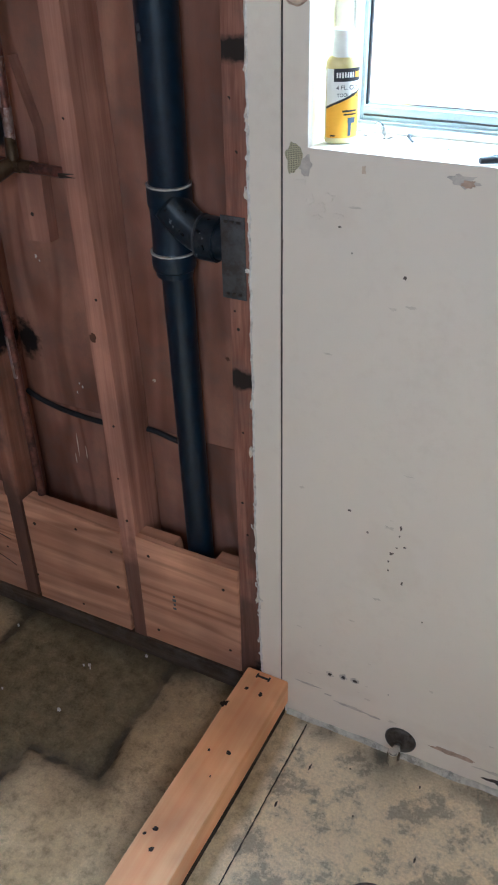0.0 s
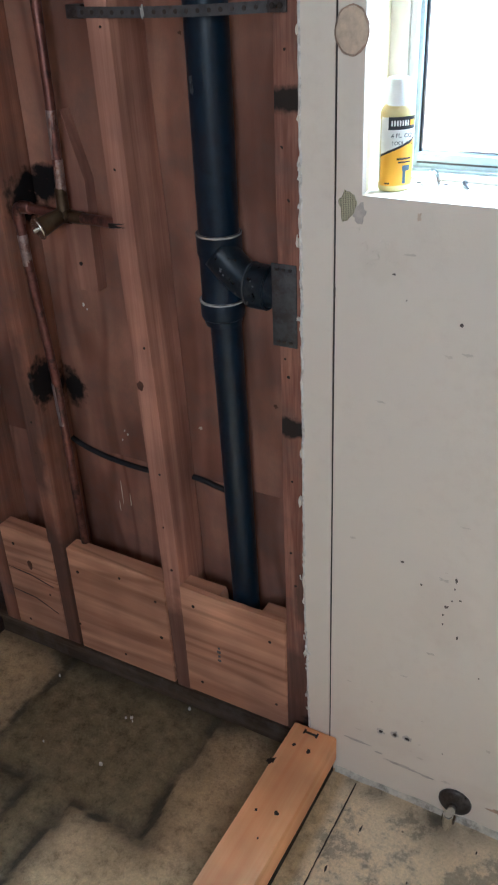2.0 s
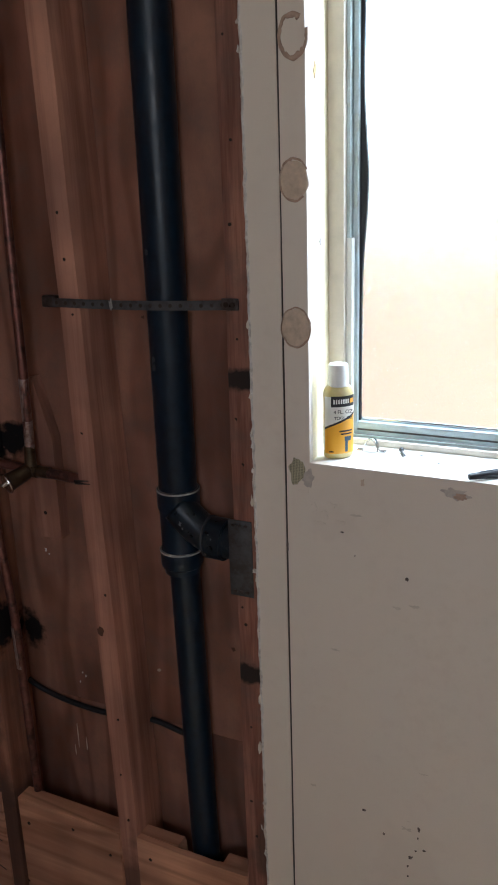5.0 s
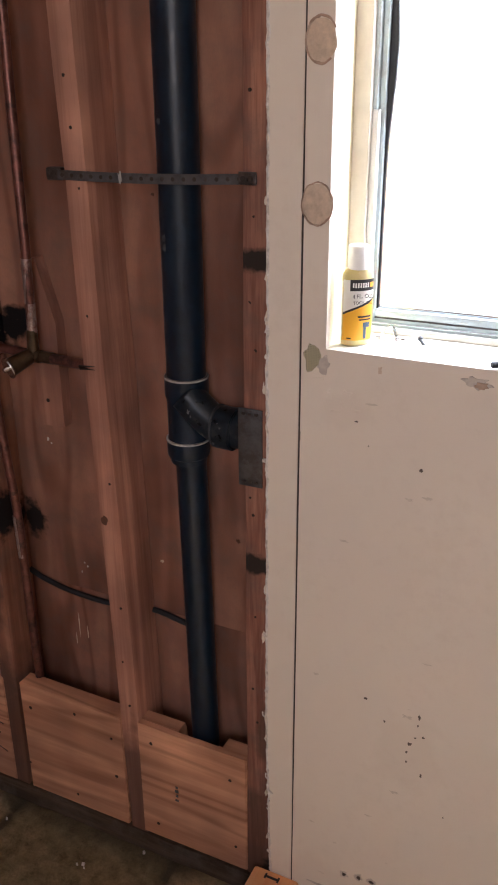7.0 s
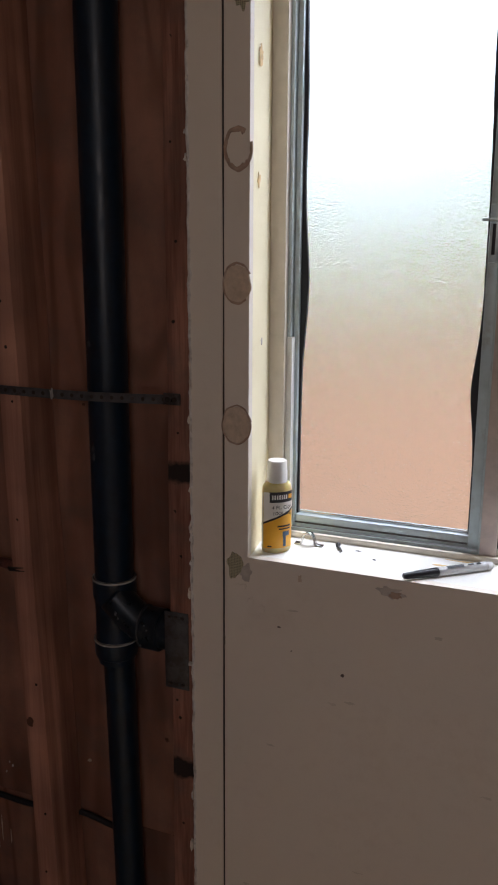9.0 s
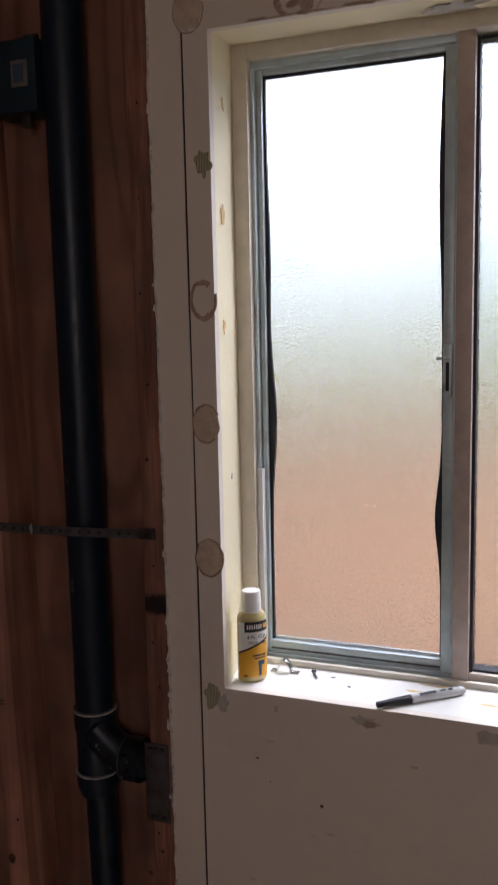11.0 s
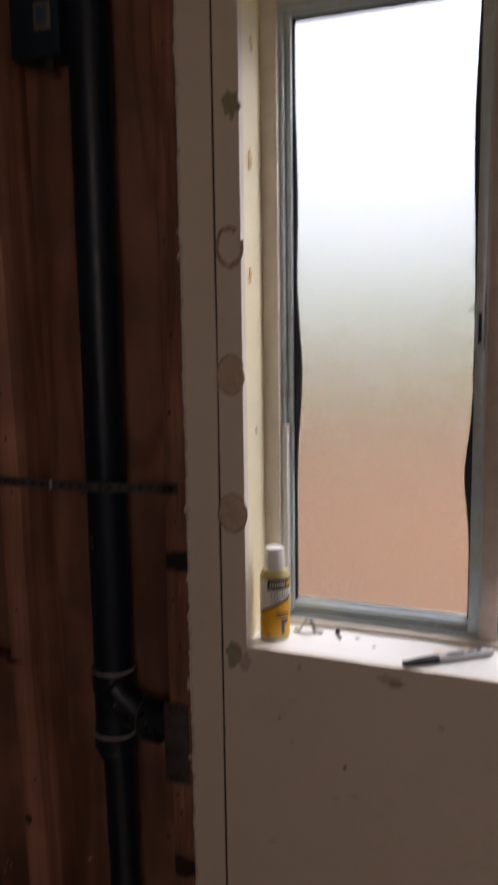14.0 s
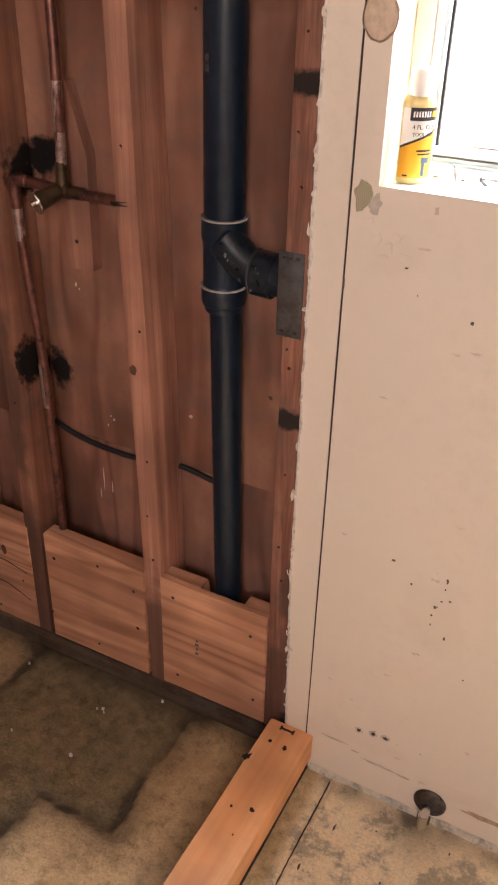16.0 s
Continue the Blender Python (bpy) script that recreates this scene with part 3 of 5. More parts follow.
zs = np.arange(0.0, 2.441, 0.006)
crack_line = [(CRACK - 0.0034 + 0.0012 * noise.noise(Vector((z * 3, 5.0, 0))), z) for z in np.arange(0, 2.441, 0.08)]
wall = mesh_object("wall_north", prism_y([(CRACK, 0), (1.75, 0), (1.75, WZ0), (WX0, WZ0), (WX0, WZ1), (1.75, WZ1), (1.75, 2.44), (CRACK, 2.44)], 0, 0.013), M_WALL)
tagged(wall, "white painted drywall, scuffed and chipped, with window opening", "wall", kind="structure")
part("right_panel", box(WX1, 1.749, 0.0005, 0.0125, WZ0, WZ1), M_WALL, wall)
part("seam_strip", prism_y([(ragged_x(z), z) for z in zs] + crack_line[::-1], 0.0005, 0.013), M_WALL, wall, "loose strip of white drywall with a torn edge")
# A dark box fills the seam in place of the shade inside it.
part("seam_crack", box(CRACK - 0.007, CRACK + 0.0005, 0.0022, 0.0128, 0.0, 2.44), M_CHIP, wall, "dark fill standing in for the shade in the drywall seam")
bm = bmesh.new()
rows = []
for z in np.arange(0.0, 2.441, 0.004):
    e = ragged_x(z)
    o = 0.0014 + 0.0016 * noise.noise(Vector((z * 90, 8.0, 0))) + 0.0008 * noise.noise(Vector((z * 33, 9.0, 0)))
    i2 = 0.0015 + 0.004 * abs(noise.noise(Vector((z * 34, 4.0, 0))))
    rows.append([bm.verts.new(p) for p in ((e - max(o, 0.0005), 0.0122, z), (e - max(o, 0.0005) * 0.8, 0.006, z), (e - 0.0006, 0.0012, z), (e + i2, -0.0009, z), (e + i2 + 0.002, 0.0004, z))])
for a, b2 in zip(rows, rows[1:]):
    for i in range(4):
        bm.faces.new((a[i], a[i + 1], b2[i + 1], b2[i]))
part("torn_edge", bm, M_GYPSUM, wall, "crumbling gypsum edge of the cut drywall")
for i in range(26):
    z = 0.03 + 2.2 * random.random() ** 1.4
    x = ragged_x(z)
    part("paper_curl", blob(x - 0.0005 + 0.003 * random.random(), z, 0.001 + 0.0014 * random.random(), 0.002 + 0.006 * random.random(), 0.0006, i + 60, 0.9, 9, 0.002), random.choice([M_GYPSUM, M_WALL, M_WALL]), wall)

for z, dx, dz, w in ((0.302, 0.012, -0.016, 0.004), (0.315, -0.002, 0.014, 0.003), (0.452, -0.003, 0.012, 0.0025), (0.40, 0.002, 0.016, 0.003), (0.255, 0.005, 0.012, 0.004), (0.70, -0.002, 0.010, 0.002)):
    e = ragged_x(z) + 0.001
    part("paper_curl", tube([(e, -0.001, z), (e + dx * 0.4, -0.006, z + dz * 0.5), (e + dx, -0.004, z + dz)], w * 0.45, 7), M_GYPSUM, wall, "curled shred of drywall paper")


def splay(x0, x1, z0, z1, side):
    """A reveal board that opens outwards a little behind its front edge."""
    bm = bmesh.new()
    if side == "side":
        ring = [(x1, 0.0131), (x1 - 0.011, 0.112), (x1 - 0.011, 0.175), (x0, 0.175), (x0, 0.0131)]
        lo = [bm.verts.new((x, y, z0)) for x, y in ring]
        hi = [bm.verts.new((x, y, z1)) for x, y in ring]
    else:
        ring = [(0.0131, z0), (0.112, z0 + 0.012), (0.175, z0 + 0.012), (0.175, z1), (0.0131, z1)]
        lo = [bm.verts.new((x0, y, z)) for y, z in ring]
        hi = [bm.verts.new((x1, y, z)) for y, z in ring]
    bm.faces.new(lo)
    bm.faces.new(hi[::-1])
    for i in range(5):
        j = (i + 1) % 5
        bm.faces.new((lo[j], lo[i], hi[i], hi[j]))
    bmesh.ops.recalc_face_normals(bm, faces=bm.faces)
    return bm


part("reveal_side", splay(0.008, WX0, WZ0 - 0.02, WZ1 + 0.026, "side"), M_REVEAL, wall, "cream painted reveal")
part("reveal_side", box(WX1, WX1 + 0.014, 0.0131, 0.175, WZ0 - 0.012, WZ1 + 0.013, 0), M_REVEAL, wall)
part("reveal_head", splay(WX0 - 0.012, WX1, WZ1, WZ1 + 0.026, "head"), M_REVEAL, wall)
sill = part("window_sill", box(WX0 - 0.012, WX1, 0.0131, 0.175, WZ0 - 0.02, WZ0, 0), M_SILL, wall, "white painted sill, dusty")
# bead of caulk and paint along the floor
bm = bmesh.new()
rows = []
for x in np.arange(0.006, 1.74, 0.012):
    h = 0.010 + 0.006 * noise.noise(Vector((x * 20, 0, 3)))
    d = 0.006 + 0.006 * noise.noise(Vector((x * 13, 5, 3)))
    rows.append([bm.verts.new(p) for p in ((x, -d, -0.003), (x, -d * 0.55, h * 0.45), (x, -0.0008, h), (x, 0.001, h))])
for a, b2 in zip(rows, rows[1:]):
    for i in range(3):
        bm.faces.new((a[i], b2[i], b2[i + 1], a[i + 1]))
part("caulk_bead", bm, M_CAULK, wall, "grubby bead of paint and caulk", True)

# outer skin of the wall behind the frame
outer = mesh_object("wall_outer", box(-1.3, 0.008, 0.122, 0.18, -0.05, 2.5), M_PLATE)
tagged(outer, "dark outer cladding behind the studs", "wall", kind="structure")
part("cladding", box(WX1 + 0.015, 1.9, 0.122, 0.18, -0.05, 2.5), M_PLATE, outer)
part("cladding", box(0.008, WX1 + 0.015, 0.122, 0.18, -0.05, WZ0 - 0.021), M_PLATE, outer)
part("cladding", box(0.008, WX1 + 0.015, 0.122, 0.18, WZ1 + 0.027, 2.5), M_PLATE, outer)

SHZ = 0.531
for z0, z1 in ((-0.004, SHZ - 0.0002), (SHZ + 0.0002, 2.44)):
    sh = mesh_object("sheathing", box(-1.0, -0.012, 0.103, 0.118, z0, z1, 0.001), M_SHEATH)
    tagged(sh, "reddish brown plywood sheathing behind the studs", "sheathing", kind="structure")

# other walls and the ceiling; east, south and ceiling are unseen, added for bounce
west = mesh_object("wall_west", box(-1.02, -0.93, -2.6, 0.1, -0.05, 2.44), M_SHEATH)
tagged(west, "bare brown framed side wall", "wall", kind="structure")
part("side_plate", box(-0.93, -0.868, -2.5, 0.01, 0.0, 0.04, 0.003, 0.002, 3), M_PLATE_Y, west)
part("side_stud", box(-0.93, -0.885, -0.075, -0.035, 0.04, 2.44, 0.002), M_STUD, west)
part("plaster_edge", box(-0.895, -0.886, -0.034, -0.01, 0.06, 2.44, 0.002, 0.004, 5, 12), M_GYPSUM, west)
east = tagged(mesh_object("wall_east", box(1.75, 1.85, -2.6, 0.2, -0.05, 2.44), M_ROOM), "plain painted side wall, unseen", "wall", kind="structure")
# Unseen wall; its opening is added to hold the fill lamp.
south = mesh_object("wall_south", box(-1.02, 0.40, -2.6, -2.5, -0.05, 2.44), M_ROOM)
tagged(south, "plain painted wall, unseen, with an opening added for the fill lamp", "wall", kind="structure")
part("panel", box(1.30, 1.85, -2.6, -2.5, -0.05, 2.44), M_ROOM, south)
part("lintel", box(0.40, 1.30, -2.6, -2.5, 2.33, 2.44), M_ROOM, south)
part("apron", box(0.40, 1.30, -2.6, -2.5, -0.05, 1.38), M_ROOM, south)
ceiling = tagged(mesh_object("ceiling", box(-1.02, 1.85, -2.6, 0.2, 2.44, 2.54), M_CEIL), "plain painted ceiling, unseen", "ceiling", kind="structure")

# ---- framing ----
stud_label = "rough reddish brown wooden wall stud"
Y0, Y1 = 0.013, 0.102


def stud(x0, x1, top, bottom, mat, label, seed, nail_places=(), y0=Y0):
    ob = mesh_object("wall_stud", lean(box(x0, x1, y0, Y1, 0.045, 2.44, 0.0025, 0.0022, seed, 14), 0.045, 2.44, bottom, top), mat)
    tagged(ob, label, "stud", "studs of the open wall")
    nails(ob, nail_places, y0, 0.0026)
    return ob


stud(-0.852, -0.812, 0.0, 0.0, M_STUD_LEFT, stud_label, 1)
stud(-0.672, -0.632, 0.01, 0.0, M_STUD_LEFT, "reddish wooden stud scorched black beside copper pipe", 2, [(-0.655, 0.55), (-0.652, 0.62)])
stud(-0.368, -0.328, -0.055, 0.0, M_STUD, "pale-faced wooden stud leaning slightly behind steel strap", 3,
     [(-0.372, 1.315), (-0.378, 1.40), (-0.383, 1.47), (-0.376, 1.12), (-0.36, 0.46), (-0.352, 0.36), (-0.358, 0.83), (-0.355, 0.58)])
stud(-0.104, -0.03, 0.004, 0.0, M_STUD_END, "weathered wooden stud at the torn drywall edge", 4,
     [(-0.085, 1.29), (-0.092, 1.17), (-0.083, 1.10), (-0.093, 0.86), (-0.088, 0.83), (-0.085, 0.64), (-0.09, 0.491), (-0.082, 0.42), (-0.09, 1.45), (-0.084, 1.56), (-0.09, 1.69), (-0.088, 1.82), (-0.084, 1.95)])
part_knot = part("knot", blob(-0.374, 0.757, 0.007, 0.009, Y0 - 0.0016, 3, 0.3, 14, 0.0006), M_KNOT, bpy.data.objects["wall_stud.002"], "dark knot")

plate = mesh_object("sill_plate", box(-0.93, -0.086, 0.008, Y1, -0.004, 0.045, 0.004, 0.002, 9, 20, 0), M_PLATE)
tagged(plate, "dark damp wooden sill plate on the concrete", "plate")


def block(x0, x1, z0, z1, label, seed, holes, notch=None):
    """A board between two studs; a notch is cut out behind its face to let the pipe pass."""
    y0 = 0.011 + 0.0008 * seed
    face = [(x0, z0), (x1, z0), (x1, z1 - 0.003)]
    if notch:
        a, b2, depth = notch
        face += [(b2 + (a - b2) * k / 8, z1 - 0.003 - 0.0035 * abs(noise.noise(Vector((k * 1.7, 3.1, 0))))) for k in range(9)]
    face += [(x0, z1)]
    bm = prism_y(face, y0, 0.024 if notch else 0.05)
    es = [e for e in bm.edges if e.calc_face_angle(0) > 0.5 and not (notch and any(notch[0] - 0.001 < v.co.x < notch[1] + 0.008 for v in e.verts))]
    bmesh.ops.bevel(bm, geom=es, offset=0.0018, segments=2, affect="EDGES")
    ob = mesh_object("blocking_board", bm, M_BLOCK)
    tagged(ob, label, "board", "boards between the studs")
    if notch:
        floor_z = [z1 - depth * f for f in (1.0, 0.86, 1.04, 0.98, 0.9, 0.94, 0.88)]
        rear = [(x0, z0), (x1, z0), (x1, z1 - 0.003), (b2 + 0.005, z1 - 0.003)] + [(b2 + (a - b2) * k / 6, floor_z[k]) for k in range(7)] + [(a - 0.002, z1 - 0.008), (a - 0.005, z1), (x0, z1)]
        part("notched_rear", prism_y(rear, 0.0242, 0.05), M_BLOCK, ob, "rear half of the board, cut away round the pipe")
    nails(ob, holes, y0, 0.0038)
    return ob


block(-0.81, -0.665, 0.047, 0.327, "short cracked pine board with a knot between studs", 0.2, [(-0.777, 0.286), (-0.774, 0.069), (-0.695, 0.17)])
block(-0.623, -0.374, 0.047, 0.325, "wide pine board nailed between studs", 1, [(-0.6, 0.268), (-0.487, 0.292), (-0.401, 0.262), (-0.62, 0.115), (-0.396, 0.167), (-0.50, 0.075)])
b3 = block(-0.337, -0.104, 0.049, 0.328, "pine board notched for the black drain pipe", 0.5, [(-0.308, 0.286), (-0.138, 0.264), (-0.302, 0.083), (-0.128, 0.102)], (-0.247, -0.163, 0.034))
b1 = bpy.data.objects["blocking_board"]
part("knot", blob(-0.738, 0.24, 0.007, 0.012, 0.0107, 8, 0.2, 16, 0.0006), M_KNOT, b1, "dark oval knot")
for z0, z1 in ((0.215, 0.195), (0.15, 0.12)):
    part("split", prism_y([(-0.806, z0), (-0.74, z0 - 0.006), (-0.68, z1), (-0.68, z1 + 0.0022), (-0.74, z0 - 0.003), (-0.806, z0 + 0.0015)], 0.0105, 0.0135), M_CHIP, b1, "dark split along the grain")
# stamp on the board: bars only
for k in range(4):
    part("stamp_bar", box(-0.259 + 0.002 * (k % 2), -0.251 - 0.001 * (k % 2), 0.0108, 0.0118, 0.162 + 0.011 * k, 0.167 + 0.011 * k + 0.001 * (k % 3)), M_STEEL, b3)

# curb: a fresh beam running out from the wall, on a plate coloured as its under-shadow
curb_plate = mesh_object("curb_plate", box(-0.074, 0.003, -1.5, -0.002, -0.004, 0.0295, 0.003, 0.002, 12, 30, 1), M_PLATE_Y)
tagged(curb_plate, "wooden plate on the concrete, near black for the shade under the beam", "plate")
bm = box(-0.081, 0.0095, -1.5, -0.001, 0.030, 0.093, 0.006, 0.0012, 13, 30, 1)
beam = mesh_object("curb_beam", bm, M_BEAM)
tagged(beam, "fresh orange pine beam with nail holes, laid as curb", "beam")
for x, y in ((-0.057, -0.054), (-0.026, -0.056), (-0.054, -0.211), (-0.019, -0.201), (-0.025, -0.258), (-0.058, -0.385), (-0.045, -0.42), (-0.07, -0.40), (-0.02, -0.60), (-0.04, -0.75)):
    q = 0.7 + 0.4 * math.sin(x * 130 + y * 40)
    part("nail_hole", blob(x, y, 0.0042 * q, 0.005 * q, 0.0928, x * 90, 0.4, 12, 0.0012, "z"), M_NAIL, beam)
part("notch", blob(-0.0785, -0.106, 0.006, 0.008, 0.0926, 5, 0.8, 14, 0.0014, "z"), M_NAIL, beam, "dark bruised notch in the edge")
for x0, x1, y0, y1 in ((-0.052, -0.027, -0.019, -0.0145), (-0.054, -0.0505, -0.022, -0.011), (-0.0285, -0.025, -0.022, -0.011)):
    part("stamp_bar", box(x0, x1, y0, y1, 0.0928, 0.0938), M_LBL_K, beam)

# ---- pipes ----
PX, PY = -0.2275, 0.0605
drain = thing("drain_stack", PX, PY, 0.045, "black plastic drain pipe with tee fitting in stud bay", "pipe")
part("upper_pipe", rod((PX, PY, 0.985), (PX, PY, 2.44), 0.0315, seg=40), M_ABS, drain, smooth=False)
low = rod((PX + 0.019, PY, 0.02), (PX + 0.003, PY, 0.93), 0.0255, seg=36)
part("lower_pipe", low, M_ABS, drain, "narrower black drain pipe")
tee_body = part("tee_body", turned([(0.030, 0.889), (0.034, 0.892), (0.0355, 0.897), (0.0355, 0.918), (0.0335, 0.922), (0.0325, 0.928), (0.0325, 0.985), (0.0335, 0.993), (0.0355, 0.998), (0.0355, 1.027), (0.034, 1.029)], (PX, PY, 0), seg=40), M_ABS, drain, "black tee fitting with moulded hubs")
part("tee_collar", turned([(0.0255, 0.879), (0.0295, 0.88), (0.0305, 0.883), (0.0305, 0.895), (0.026, 0.896)], (PX, PY, 0), seg=36), M_ABS, drain)
for z, r in ((1.0275, 0.0343), (0.921, 0.0352)):
    part("cement_ring", turned([(r - 0.002, z - 0.0012), (r + 0.0014, z - 0.0016), (r + 0.0016, z + 0.001), (r - 0.002, z + 0.0016)], (PX, PY, 0), seg=40), M_CEMENT, tee_body, "pale ring of dried cement")
BY, BZ = PY - 0.012, 0.955
branch = part("branch", tube([(PX + 0.006, BY, 1.0), (PX + 0.036, BY, 0.973), (PX + 0.064, BY, BZ + 0.002), (PX + 0.094, BY, BZ)], 0.0285, 22), M_ABS_DUSTY, drain, "dusty black side branch of the tee", True)
part("branch_hub", rod((PX + 0.064, BY, BZ + 0.001), (PX + 0.095, BY, BZ), 0.0345, seg=30, bevel=0.002), M_ABS_DUSTY, drain)
part("branch_ring", rod((PX + 0.0615, BY, BZ + 0.002), (PX + 0.0645, BY, BZ + 0.002), 0.0349, seg=30), M_PRINT, drain)
part("branch_pipe", rod((PX + 0.094, BY, BZ), (-0.101, BY, BZ), 0.0295, seg=30), M_ABS_DUSTY, drain)
# Small pale flecks imitate the uneven highlights of the fitting.
for i, (dx, dz, r) in enumerate(((0.024, 0.984, 0.0032), (0.028, 0.976, 0.0018), (0.048, 0.950, 0.0022), (0.071, 0.940, 0.002), (0.082, 0.968, 0.0016), (0.078, 0.975, 0.0015))):
    part("cement_drip", blob(PX + dx, dz, r * 0.7, r, BY - (0.0342 if dx > 0.06 else 0.0282), i + 41, 0.8, 14, 0.0010), M_FLECK, branch, "pale fleck standing in for a highlight on the branch")
for z in (1.235, 1.248, 1.41):
    part("print_mark", blob(PX - 0.012, z, 0.003, 0.005, PY - 0.0312, z * 9, 0.9, 12, 0.0006), M_PRINT, drain)

nail_plate = mesh_object("nail_plate", box(-0.1105, -0.0705, 0.0085, 0.0105, 0.882, 1.01, 0.0006), M_STEEL)
tagged(nail_plate, "dark galvanised nail plate guarding the stud", "plate")
for x in (-0.101, -0.091, -0.08):
    part("prong", box(x - 0.003, x + 0.003, 0.0065, 0.009, 0.888, 0.892, 0.0005), M_DARKSTEEL, nail_plate)
    part("prong", box(x - 0.003, x + 0.003, 0.0065, 0.009, 1.0, 1.004, 0.0005), M_DARKSTEEL, nail_plate)

# perforated strap over the stack
strap = thing("pipe_strap", -0.25, 0.008, 1.336, "perforated steel strap across studs and drain pipe", "strap")
bm = bmesh.new()
rows = []
for k in range(60):
    f = k / 59
    x = -0.405 + (0.405 - 0.078) * f
    z = 1.334 + 0.006 * f - 0.003 * math.sin(f * math.pi)
    rows.append([bm.verts.new((x, y, z + s)) for y, s in ((0.0075, -0.007), (0.0075, 0.007), (0.0088, 0.007), (0.0088, -0.007))])
for a, b2 in zip(rows, rows[1:]):
    for i in range(4):
        bm.faces.new((a[i], b2[i], b2[(i + 1) % 4], a[(i + 1) % 4]))
bm.faces.new(rows[0])
bm.faces.new(rows[-1][::-1])
bmesh.ops.recalc_face_normals(bm, faces=bm.faces)
part("band", bm, M_STEEL, strap)
for k in range(19):
    f = (k + 0.5) / 19
    x = -0.405 + (0.405 - 0.078) * f
    z = 1.334 + 0.006 * f - 0.003 * math.sin(f * math.pi)
    part("punched_hole", rod((x, 0.0071, z), (x, 0.0082, z), 0.003, seg=12), random.choice([M_CHIP, M_CHIP, M_DARKSTEEL]), strap)
part("bent_end", box(-0.430, -0.402, 0.012, 0.026, 1.325, 1.344, 0.003, 0.002, 4), M_DARKSTEEL, strap, "dark doubled end of the strap")
end_tab = part("end_tab", box(-0.104, -0.0775, 0.0052, 0.0074, 1.332, 1.349, 0.001), M_DARKSTEEL, strap, "dark end tab with screws")
for x in (-0.097, -0.086):
    part("screw", rod((x, 0.003, 1.34), (x, 0.008, 1.34), 0.0038, seg=12, bevel=0.001), M_NAIL, end_tab)
part("solder_blob", blob(-0.294, 1.334, 0.0028, 0.0085, 0.0074, 2, 0.5, 12, 0.0015), M_CEMENT, strap)

# copper supply and shower valve
CY = 0.047
shower = thing("shower_valve", -0.56, CY, 1.03, "old brass shower valve soldered to copper pipes", "valve")
part("riser", tube([(-0.521, CY + 0.03, 2.44), (-0.519, CY + 0.02, 1.9), (-0.517, CY + 0.006, 1.4), (-0.514, CY, 1.2), (-0.519, CY, 1.05)], 0.0082), M_COPPER, shower, "tarnished copper riser pipe", True)
part("solder_joint", rod((-0.5145, CY, 1.195), (-0.5165, CY, 1.12), 0.0089, 0.0086, 14), M_SOLDER, shower, "flux-stained silver joint")
part("solder_joint", rod((-0.5155, CY, 1.12), (-0.518, CY, 1.062), 0.0085, 0.0088, 14), M_SOLDER, shower)
part("tee", rod((-0.5185, CY, 1.075), (-0.52, CY, 1.03), 0.0096, 0.0108, 16, 0.001), M_BRASS, shower)
part("tee_nut", rod((-0.535, CY, 1.028), (-0.505, CY, 1.028), 0.0125, seg=8, bevel=0.0015), M_BRASS, shower)
part("outlet", rod((-0.505, CY, 1.028), (-0.478, CY, 1.028), 0.0104, seg=16, bevel=0.001), M_BRASS, shower)
part("stub", rod((-0.478, CY - 0.002, 1.028), (-0.395, CY - 0.012, 1.030), 0.009, seg=14), M_COPPER, shower, "dull copper stub into the stud")
part("inlet", tube([(-0.535, CY, 1.03), (-0.58, CY, 1.033), (-0.612, CY, 1.034), (-0.621, CY, 1.026), (-0.622, CY, 1.0), (-0.6205, CY, 0.95), (-0.612, CY, 0.84), (-0.601, CY, 0.70), (-0.600, CY, 0.56), (-0.598, CY, 0.40), (-0.597, CY + 0.005, 0.1)], 0.0085), M_COPPER, shower, "copper inlet pipe with elbow", True)
part("elbow", tube([(-0.592, CY, 1.0335), (-0.612, CY, 1.034), (-0.6215, CY, 1.026), (-0.622, CY, 1.004)], 0.0108), M_COPPER, shower, smooth=True)
part("solder_joint", rod((-0.622, CY, 0.985), (-0.620, CY, 0.93), 0.0092, 0.009, 14), M_SOLDER, shower)
part("solder_joint", rod((-0.603, CY, 0.70), (-0.6005, CY, 0.61), 0.0088, 0.0088, 14), M_SOLDER, shower)
valve_body = part("valve_body", rod((-0.521, CY - 0.003, 1.03), (-0.539, CY - 0.042, 1.016), 0.0128, 0.0165, 26, 0.002), M_BRASS, shower, "tarnished brass valve body")
V0, VD = Vector((-0.539, CY - 0.042, 1.016)), Vector((-0.018, -0.039, -0.014)).normalized()
part("valve_rim", turned([(0.0145, 0.0), (0.0190, 0.0), (0.0196, 0.002), (0.0190, 0.004), (0.0145, 0.004)], V0, VD), M_CHROME, valve_body, "chromed rim")
part("valve_stem", rod(V0, V0 + VD * 0.012, 0.0055, 0.004, 12), M_CHROME, valve_body)
part("valve_mouth", rod(V0 - VD * 0.002, V0 + VD * 0.0032, 0.0146, seg=22), M_CHIP, valve_body)
spl = mesh_object("wood_splinter", prism_y([(-0.397, 1.030), (-0.367, 1.033), (-0.398, 1.033), (-0.368, 1.039), (-0.399, 1.037)], 0.0095, 0.0125), M_CHIP)
tagged(spl, "dark split in the stud face", "splinter")
cleat = mesh_object("cleat", prism_y([(-0.548, 0.885), (-0.494, 0.888), (-0.492, 1.08), (-0.524, 1.19), (-0.546, 1.185)], 0.078, 0.102), M_CLEAT)
tagged(cleat, "thin brown cleat fixed to the sheathing", "cleat")
nails(cleat, [(-0.525, 0.935)], 0.078, 0.004)

